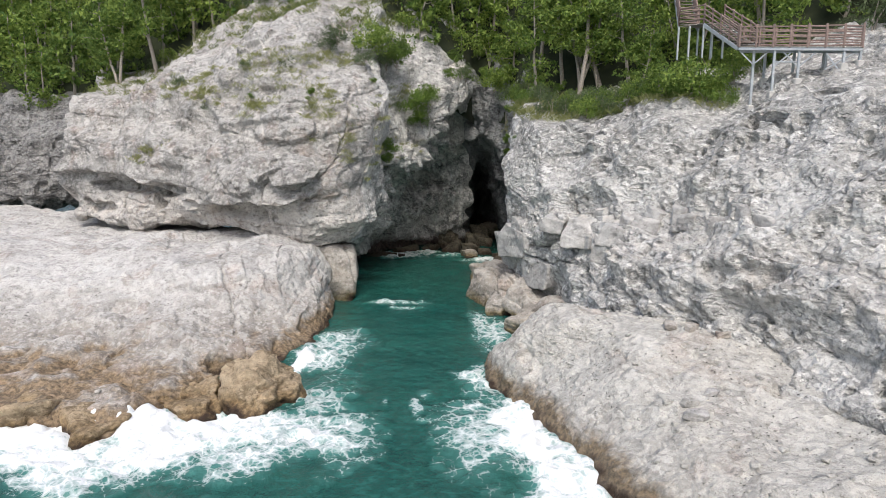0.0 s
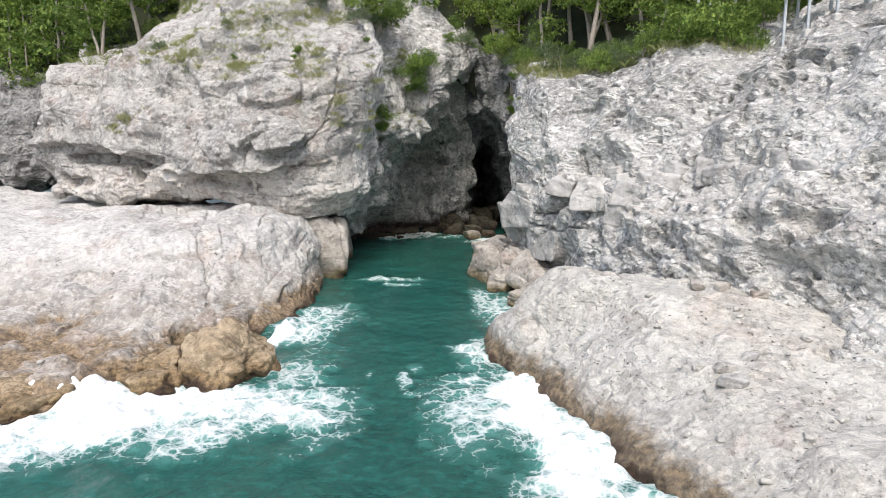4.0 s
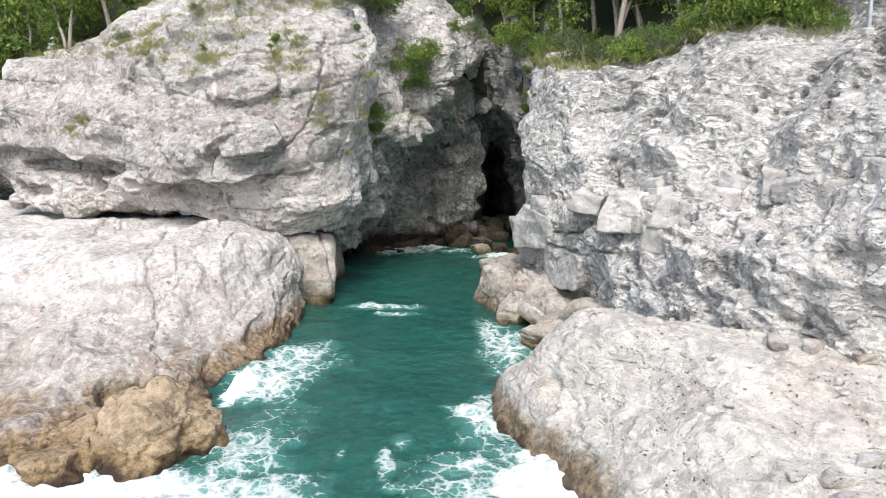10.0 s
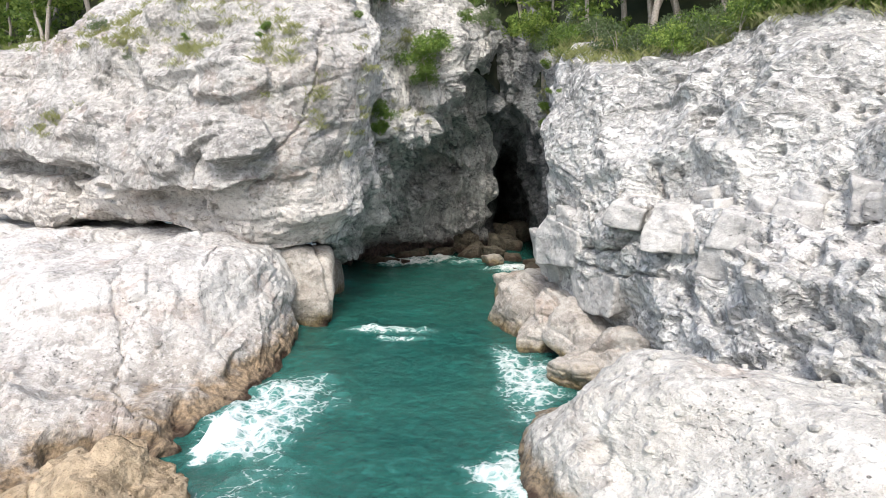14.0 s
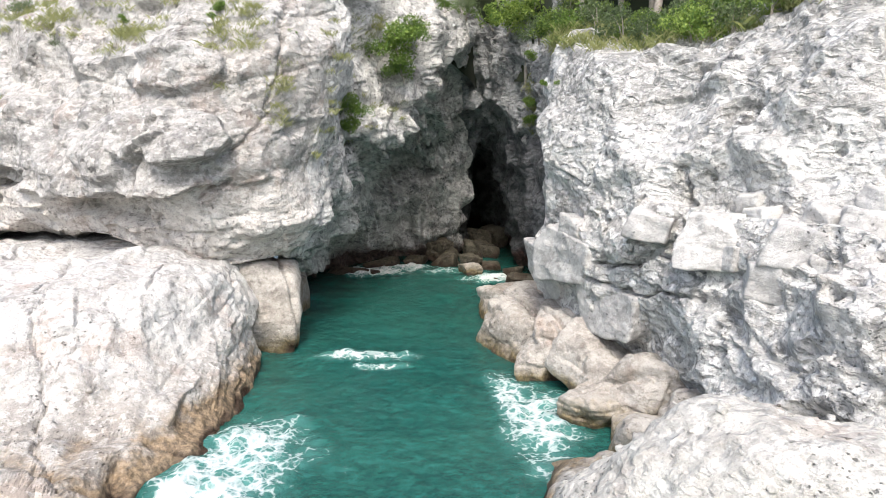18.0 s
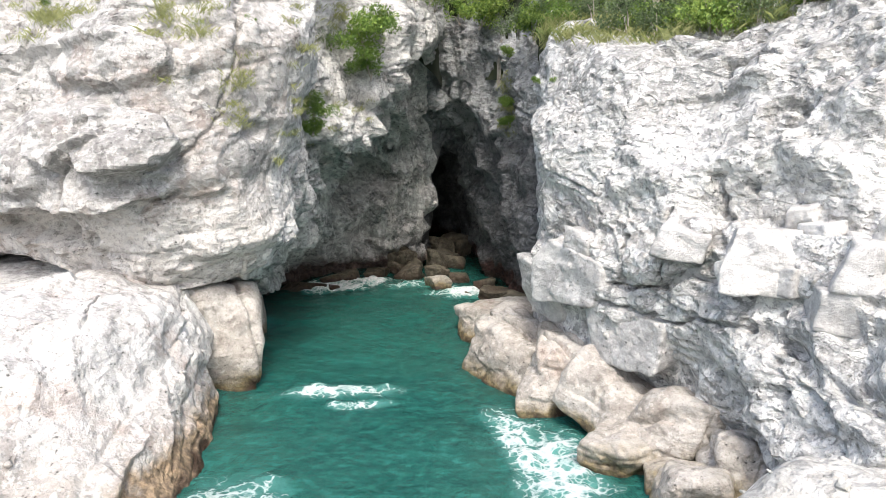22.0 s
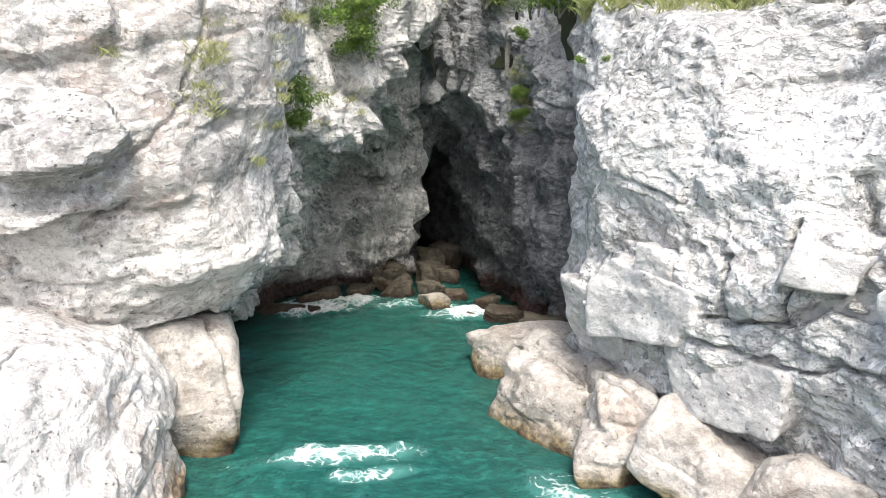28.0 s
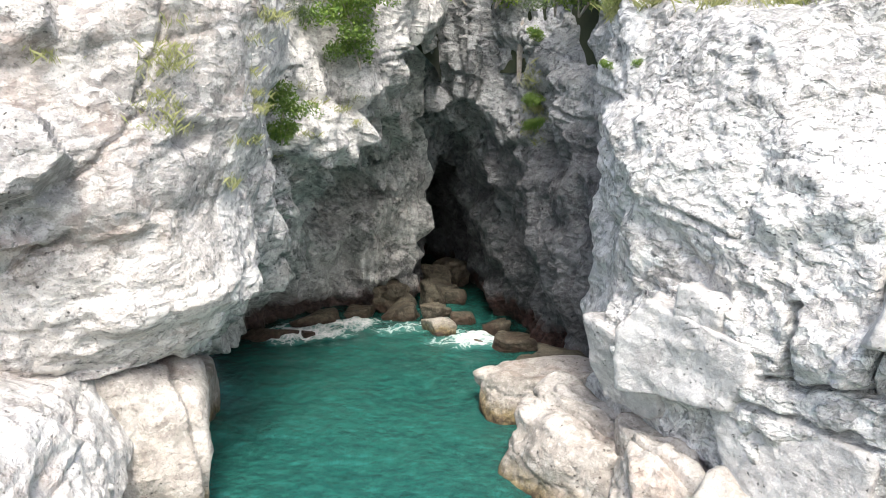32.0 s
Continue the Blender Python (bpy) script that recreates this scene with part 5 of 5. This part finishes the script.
# shrubs that hang on the rock face
for kind, place, s in ((0, (-1.9, 57.0, 13.2), 1.5), (0, (-1.7, 57.2, 12.2), 1.2), (0, (-1.3, 57.4, 14.0), 1.2), (0, (-4.3, 54.6, 10.1), 1.0), (2, (-4.3, 54.6, 9.5), 0.8), (0, (-7.8, 48.8, 13.2), 0.35), (2, (-7.7, 48.7, 12.4), 0.3),
                       (2, (-6.2, 49.6, 13.4), 0.4), (3, (-5.4, 54.5, 17.6), 1.3), (3, (-3.6, 56.2, 17.0), 1.2), (1, (-4.4, 55.5, 16.6), 0.9), (1, (-7.6, 52.6, 18.2), 0.9),
                       (2, (-9.1, 48.4, 14.0), 0.25), (1, (-14.0, 51.6, 16.3), 0.4), (1, (-20.6, 56.0, 15.2), 0.6), (2, (5.3, 59.0, 10.9), 0.55), (2, (5.4, 58.8, 10.0), 0.45), (2, (5.0, 49.0, 11.4), 0.3),
                       (2, (5.4, 59.3, 13.4), 0.6), (2, (5.6, 60.2, 10.8), 0.6), (0, (5.4, 59.7, 9.8), 0.45), (2, (4.5, 50.1, 11.5), 0.28), (2, (-13.6, 51.2, 14.2), 0.4), (1, (-17.6, 53.2, 13.3), 0.4),
                       (1, (-8.3, 52.8, 17.6), 0.9), (1, (-10.9, 50.8, 16.0), 0.7), (2, (-9.0, 49.4, 14.4), 0.5), (1, (-5.8, 52.3, 16.6), 0.8), (2, (-5.0, 51.8, 15.3), 0.4), (1, (-3.8, 57.4, 13.6), 0.5),
                       (0, (0.6, 59.2, 16.0), 0.7), (1, (1.6, 60.8, 16.2), 0.8), (3, (4.3, 61.2, 15.2), 1.0), (1, (5.4, 57.2, 14.2), 0.9), (3, (5.8, 55.6, 14.0), 0.9), (1, (6.6, 52.2, 14.0), 0.8)):
    plant(kind, place, s, rng.uniform(0, 360), 14)
# shrubs along the brow of the far slope and of the cliff
for k in range(115):
    if k < 85:
        sec, h = CAVE_TO + rng.uniform(-1.0, 4.3), rng.uniform(5.15, 6.0)
    else:
        sec, h = rng.uniform(3.0, CAVE_FROM + 6), rng.uniform(5.75, 6.0)
    p = face_spot(sec, h)
    if p[0] > 15.2 and h < 5.6:
        continue
    plant(FAR + int(rng.integers(0, 4)), p, rng.uniform(0.45, 1.0), rng.uniform(0, 360))
# bank of shrubs below the landing
for k in range(46):
    x, y = rng.uniform(9.0, 16.2), rng.uniform(0, 1)
    y = 45.4 - 0.95 * (x - 9.0) + 3.4 * y
    p = flat_brow[np.argmin(((flat_brow[:, :2] - (x, y)) ** 2).sum(1))]
    plant(FAR + int(rng.choice((0, 1, 2, 3))), p, rng.uniform(0.5, 1.0), rng.uniform(0, 360))
for x, y, s in ((13.9, 40.7, 1.3), (14.5, 40.1, 1.2), (13.3, 41.3, 1.4), (12.7, 41.7, 1.3), (14.6, 40.4, 1.0), (15.2, 39.8, 0.8), (13.8, 41.4, 1.1), (14.2, 40.8, 1.2), (13.2, 42.2, 1.2), (15.5, 39.3, 0.7), (12.6, 42.6, 1.1), (14.9, 41.2, 1.2), (13.4, 41.2, 0.9), (12.0, 43.0, 1.0)):
    p = flat_brow[np.argmin(((flat_brow[:, :2] - (x, y)) ** 2).sum(1))]
    plant(FAR + int(rng.choice((0, 0, 2, 3))), p, s, rng.uniform(0, 360))
# dark undergrowth below the trees
for k in range(92):
    p = HILL[rng.integers(0, rows_u), int(rows_v * rng.uniform(0.03, 0.22))]
    if -60 < p[0] < 36 and 30 < p[1] < 95 and not (15 < p[0] < 21 and p[1] < 40.5):
        plant(FAR + int(rng.choice((1, 3, 3))), p, rng.uniform(1.2, 2.2), rng.uniform(0, 360))
for k in range(22):
    x, y = rng.uniform(-4.5, 7.5), rng.uniform(61, 70)
    p = flat_brow[np.argmin(((flat_brow - (x, y, 19.0)) ** 2 * (1, 1, 0.1)).sum(1))]
    plant(FAR + int(rng.choice((0, 1, 3))), p, rng.uniform(0.8, 1.4), rng.uniform(0, 360))
spots = [face_spot(CAVE_TO + rng.uniform(-0.6, 3.2), rng.uniform(5.05, 5.9)) for k in range(150)]
spots += [face_spot(rng.uniform(3.0, CAVE_FROM + 1), rng.uniform(5.25, 6.0)) for k in range(300)]
spots = [p for p in spots if p[0] < 14.5]
dry = [face_spot(CAVE_TO + rng.uniform(-0.6, 3.6), rng.uniform(4.95, 5.5)) for k in range(130)]
grass_tufts("grass", [p for p in dry if p[0] < 15.5], "tufts of dry straw-coloured grass on the edge of the rock", 0.26, rng, 36, 0.26, CLIFF_GRASS)
grass_tufts("grass", spots, "tufts of yellow-green grass along the cliff brow", 0.30, rng, 40)
hang = []
for c, r, count in (((-18.0, 53.6, 14.6), (1.0, 0.5, 0.5), 30), ((-22.0, 53.9, 10.4), (0.8, 0.4, 0.25), 18), ((-13.4, 50.7, 13.7), (0.5, 0.4, 0.9), 26), ((-6.4, 48.9, 11.5), (0.3, 0.3, 0.5), 14), ((-8.6, 52.0, 17.0), (1.6, 0.8, 0.8), 50), ((5.5, 59.6, 11.2), (0.3, 0.6, 1.4), 26), ((-2.2, 57.6, 14.6), (1.4, 0.5, 0.7), 30), ((-7.7, 48.7, 13.6), (0.5, 0.5, 1.6), 30), ((-8.9, 48.6, 13.6), (0.5, 0.5, 0.9), 24), ((-14.2, 51.8, 16.4), (1.0, 0.6, 1.2), 30), ((-20.8, 56.2, 15.0), (1.2, 0.8, 0.5), 24),
                    ((-6.9, 48.9, 10.2), (0.4, 0.3, 0.5), 12), ((-16.5, 53.0, 14.6), (1.0, 0.6, 0.6), 16), ((-23.2, 54.9, 9.4), (0.9, 0.4, 0.3), 10), ((-4.9, 54.9, 12.2), (0.4, 0.4, 2.2), 24), ((-11.4, 51.2, 16.6), (1.8, 0.8, 1.0), 40), ((-10.0, 50.0, 15.2), (1.4, 0.8, 1.2), 30), ((-18.5, 55.0, 16.2), (2.0, 1, 0.6), 30), ((-12.6, 50.2, 13.4), (1.4, 0.6, 0.4), 16), ((-5.2, 51.2, 11.5), (0.3, 0.6, 2.5), 26), ((-3.2, 57.2, 10.5), (1.2, 0.6, 1.2), 14)):
    hang += [np.array(c) + rng.normal(0, 0.7, 3) * r for k in range(int(0.7 * count))]
flatv = ROCKFACE[::3, ::3].reshape(-1, 3)
hang = [flatv[np.argmin(((flatv - p) ** 2).sum(1))] for p in hang]
grass_tufts("grass", hang, "yellow-green grass growing in cracks of the cliff", 0.20, rng, 46, 0.20, CLIFF_GRASS)


# ---- boardwalk on the slope ----


def beam_mesh(name, a, b, w, h, mat, bevel=0.012):
    """A straight bar from a to b with worn edges."""
    a, b = Vector(a), Vector(b)
    bm = bmesh.new()
    bmesh.ops.create_cube(bm, size=1.0)
    bmesh.ops.scale(bm, vec=(w, h, (b - a).length), verts=bm.verts)
    bmesh.ops.bevel(bm, geom=bm.edges[:], offset=min(bevel, 0.3 * min(w, h)), segments=1, affect="EDGES")
    q = (b - a).to_track_quat("Z", "Y" if abs((b - a).normalized().z) < 0.9 else "X")
    bmesh.ops.transform(bm, matrix=Matrix.Translation((a + b) / 2) @ q.to_matrix().to_4x4(), verts=bm.verts)
    me = bpy.data.meshes.new(name)
    bm.to_mesh(me)
    bm.free()
    me.materials.append(mat)
    return me


walkway = empty("boardwalk", (0, 0, 0), "timber boardwalk with log railings on grey steel legs", "boardwalk")
DECK_A, DECK_B = Vector((15.5, 38.3, 16.52)), Vector((20.5, 35.6, 16.25))
along = (DECK_B - DECK_A).normalized()
back = Vector((-along.y, along.x, 0)).normalized()
back = back if back.y > 0 else -back
length = (DECK_B - DECK_A).length


def deck_at(s, d, dz=0.0):
    return DECK_A + along * s + back * d + Vector((0, 0, dz))


rng = random.Random(8)
boards = int(length / 0.15)
for k in range(boards):
    s = (k + 0.5) * length / boards
    part("board", beam_mesh("board", deck_at(s, -0.05), deck_at(s, 1.75), 0.132, 0.045, DECKING), walkway)
for d in (0.05, 0.85, 1.65):
    part("joist", beam_mesh("joist", deck_at(0, d, -0.11), deck_at(length, d, -0.11), 0.10, 0.16, STEEL), walkway)
for d in (0.0, 1.7):
    posts = 8
    for k in range(posts):
        s = 0.04 + k * (length - 0.08) / (posts - 1)
        part("rail_post", beam_mesh("rail_post", deck_at(s, d, -0.05), deck_at(s, d, 1.12), 0.11, 0.11, TIMBER, 0.03), walkway)
        if k < posts - 1:
            e = 0.04 + (k + 1) * (length - 0.08) / (posts - 1)
            for z in (0.22, 0.48, 0.74, 1.0):
                j = rng.uniform(-0.03, 0.03)
                part("rail", beam_mesh("rail", deck_at(s, d, z + j), deck_at(e, d, z + rng.uniform(-0.03, 0.03)), 0.075, 0.075 + rng.uniform(-0.015, 0.02), TIMBER, 0.025), walkway)


def rock_under(p):
    k = np.argmin(((ROCKFACE[:, :, :2] - np.array((p.x, p.y))) ** 2).sum(2) + 0.02 * np.abs(ROCKFACE[:, :, 2] - p.z))
    return ROCKFACE.reshape(-1, 3)[k][2]


for s, d in ((0.75, 0.3), (1.75, 0.1), (2.9, 0.1), (4.1, 0.9), (4.9, 0.1), (5.6, 0.3), (1.2, 1.6), (2.6, 1.6), (4.0, 1.6)):
    top, low = deck_at(s, d, -0.18), deck_at(s, d)
    low.z = min(rock_under(low), top.z - 0.3)
    part("leg", beam_mesh("leg", low, top, 0.12, 0.12, STEEL), walkway)
    part("footing", beam_mesh("footing", low - Vector((0, 0, 0.4)), low + Vector((0, 0, 0.16)), 0.34, 0.34, CONCRETE, 0.05), walkway)
for a, b, za, zb in ((0.75, 0.05, -0.9, -0.2), (0.75, 1.5, -0.9, -0.2), (1.75, 2.5, -1.0, -0.3), (2.9, 2.1, -1.0, -0.2), (2.9, 3.7, -1.0, -0.2), (4.1, 4.8, -0.3, -1.2), (4.1, 5.4, -1.1, -0.25), (1.75, 2.9, -0.75, -0.75)):
    part("brace", beam_mesh("brace", deck_at(a, 0.15, za), deck_at(b, 0.15, zb), 0.07, 0.07, STEEL), walkway)
# stair up to a landing
STAIR_LOW, STAIR_TOP = deck_at(-0.05, 0.15), Vector((14.75, 41.5, 18.1))
run = STAIR_TOP - STAIR_LOW
side = Vector((-run.y, run.x, 0)).normalized()
side = side if side.x > 0 else -side
steps = 10
for k in range(steps):
    p = STAIR_LOW + run * ((k + 0.7) / steps)
    part("tread", beam_mesh("tread", p, p + side * 1.3, 0.28, 0.05, DECKING), walkway)
for d in (0.0, 1.3):
    part("stringer", beam_mesh("stringer", STAIR_LOW + side * d - Vector((0, 0, 0.1)), STAIR_TOP + side * d - Vector((0, 0, 0.1)), 0.08, 0.2, STEEL), walkway)
    for k in range(5):
        p = STAIR_LOW + side * d + run * (k / 4)
        part("rail_post", beam_mesh("rail_post", p, p + Vector((0, 0, 1.1)), 0.1, 0.1, TIMBER, 0.03), walkway)
    for z in (0.25, 0.5, 0.75, 1.0):
        part("rail", beam_mesh("rail", STAIR_LOW + side * d + Vector((0, 0, z)), STAIR_TOP + side * d + Vector((0, 0, z)), 0.075, 0.075, TIMBER, 0.025), walkway)
LAND = [STAIR_TOP, STAIR_TOP + side * 1.3, STAIR_TOP + side * 1.3 + Vector((-0.9, 1.6, 0)), STAIR_TOP + Vector((-0.9, 1.6, 0))]
for k in range(10):
    a, b = LAND[0].lerp(LAND[3], (k + 0.5) / 10), LAND[1].lerp(LAND[2], (k + 0.5) / 10)
    part("board", beam_mesh("board", a, b, 0.16, 0.045, DECKING), walkway)
for k, p in enumerate(LAND):
    for j in (0.0, 0.45):
        q = p.lerp(LAND[(k + 1) % 4], j)
        part("leg", beam_mesh("leg", q - Vector((0, 0, 1.9)), q - Vector((0, 0, 0.05)), 0.1, 0.1, STEEL), walkway)
    if k in (2, 3):
        q = LAND[(k + 1) % 4]
        part("rail_post", beam_mesh("rail_post", p, p + Vector((0, 0, 1.15)), 0.1, 0.1, TIMBER, 0.03), walkway)
        for z in (0.25, 0.5, 0.75, 1.0):
            part("rail", beam_mesh("rail", p + Vector((0, 0, z)), q + Vector((0, 0, z)), 0.075, 0.075, TIMBER, 0.025), walkway)
UP = STAIR_TOP + Vector((-0.6, 3.6, 2.0))
for d in (0.0, 1.2):
    a, b = LAND[3] + side * d, UP + side * d
    part("stringer", beam_mesh("stringer", a - Vector((0, 0, 0.1)), b - Vector((0, 0, 0.1)), 0.08, 0.2, STEEL), walkway)
    for k in range(4):
        p = a.lerp(b, k / 3)
        part("rail_post", beam_mesh("rail_post", p, p + Vector((0, 0, 1.1)), 0.1, 0.1, TIMBER, 0.03), walkway)
    for z in (0.25, 0.5, 0.75, 1.0):
        part("rail", beam_mesh("rail", a + Vector((0, 0, z)), b + Vector((0, 0, z)), 0.075, 0.075, TIMBER, 0.025), walkway)
for k in range(9):
    p = LAND[3].lerp(UP, (k + 0.7) / 9)
    part("tread", beam_mesh("tread", p, p + side * 1.2, 0.28, 0.05, DECKING), walkway)


def lying_rope(name, points, label):
    """A thin rope that follows the rock below it."""
    pts = [flatv[np.argmin(((flatv - np.array(p)) ** 2).sum(1))] + (0, -0.05, 0.06) for p in points]
    pts = spline(pts, [6] * (len(pts) - 1))
    return tagged(new(name, raw_mesh(name, *tube(pts, [0.022] * len(pts), 5), ROPE, True)), label, "rope")


lying_rope("rope", ((18.2, 36.6, 14.4), (18.3, 36.1, 13.8), (18.4, 35.6, 13.3), (18.7, 35.2, 13.0), (18.6, 34.8, 12.4)), "thin white rope hanging down from the boardwalk over rock")


# ---- loose stones and rock pools ----
rng = np.random.default_rng(12)
STONES = [boulder("loose_stone", (0, 0, -40 - k), (1.0, 0.8, 0.55), 20 * k, SLAB_ROCK, "small pale loose stone lying on bare rock", 300 + k, 10, (0.5, 0.85), 3, 0.4, "loose stones on the rock", "stone", sharp=14) for k in range(5)]


def strew(grid, count, keep, low, high):
    """Loose stones on a rock surface, half sunk in its hollows."""
    for k in range(count):
        p = grid[rng.integers(5, grid.shape[0] - 5), rng.integers(5, grid.shape[1] - 5)]
        if keep(p):
            s = low + (high - low) * rng.uniform() ** 2.5
            copy_thing(STONES[int(rng.integers(0, 5))], pose(p[0], p[1], p[2] + 0.06 * s, rng.normal(0, 12), rng.normal(0, 12), rng.uniform(0, 360))).scale = (s, s, s)


strew(SLAB, 420, lambda p: 1.0 < p[2] and 14 < p[1] < 36 and p[0] < 19, 0.12, 0.42)
strew(PLATFORM, 420, lambda p: 0.9 < p[2] < 2.4 and -30 < p[0] and p[1] > 28, 0.12, 0.38)
for k, ob in enumerate(STONES):
    p = SLAB[SLAB.shape[0] // 2 + 9 * k, SLAB.shape[1] // 2 + 7 * k]
    ob.matrix_basis = pose(p[0], p[1], p[2] + 0.02, 0, 0, 40 * k)
    ob.scale = (0.3, 0.3, 0.3)


def pool(place, rx, ry, turn, grid):
    """Still water in a hollow of the rock."""
    near = ((grid[:, :, 0] - place[0]) ** 2 + (grid[:, :, 1] - place[1]) ** 2).reshape(-1)
    hollow = grid.reshape(-1, 3)[near < (0.6 * rx) ** 2][:, 2]
    z = float(np.percentile(hollow, 22)) if len(hollow) else place[2]
    a = np.linspace(0, 2 * math.pi, 28, endpoint=False)
    r = 1 + 0.18 * np.sin(2 * a + 1) + 0.10 * np.sin(5 * a)
    v = np.stack([rx * r * np.cos(a), ry * r * np.sin(a), 0 * a], 1)
    v = np.concatenate([[[0, 0, 0]], v])
    f = np.array([(0, 1 + i, 1 + (i + 1) % 28) for i in range(28)])
    ob = new("rock_pool", raw_mesh("rock_pool", v, f, POOL, True))
    ob.matrix_basis = pose(place[0], place[1], z, 0, 0, turn)
    return tagged(ob, "shallow greenish-brown rain pool in a rock hollow", "puddle")


pool((12.8, 25.0, 2.4), 0.55, 0.28, 15, SLAB)
pool((8.35, 37.6, 4.3), 0.45, 0.3, 10, ROCKFACE)
for x, y, wide, deep, high, turn, mat, label in ((9.1, 24.6, 0.62, 0.5, 0.34, 20, SLAB_ROCK, "flat white loose stone on the rock slab"), (9.1, 23.8, 0.85, 0.6, 0.4, -15, BLOCK_ROCK, "grey angular loose stone on the rock slab"),
                                               (10.2, 25.1, 0.45, 0.4, 0.26, 50, BLOCK_ROCK, "small grey loose stone on the rock slab"), (8.4, 24.8, 0.4, 0.32, 0.2, 10, SLAB_ROCK, "small white loose stone on the rock slab"),
                                               (10.6, 28.9, 0.7, 0.6, 0.4, 35, BOULDER_ROCK, "tan rounded rock between slab and slope"), (9.9, 29.4, 0.6, 0.5, 0.35, 70, BOULDER_ROCK, "tan rounded rock between slab and slope"),
                                               (11.7, 28.4, 0.8, 0.6, 0.4, 15, BOULDER_ROCK, "brown rounded rock between slab and slope")):
    near = SLAB.reshape(-1, 3)[np.argmin((SLAB[:, :, 0] - x) ** 2 + (SLAB[:, :, 1] - y) ** 2)]
    boulder("loose_stone", (x, y, near[2] + 0.22 * high), (wide, deep, high), turn, mat, label, 330 + int(10 * x), 9, (0.66, 0.92), 5, 1.2, "", "stone", sharp=20)
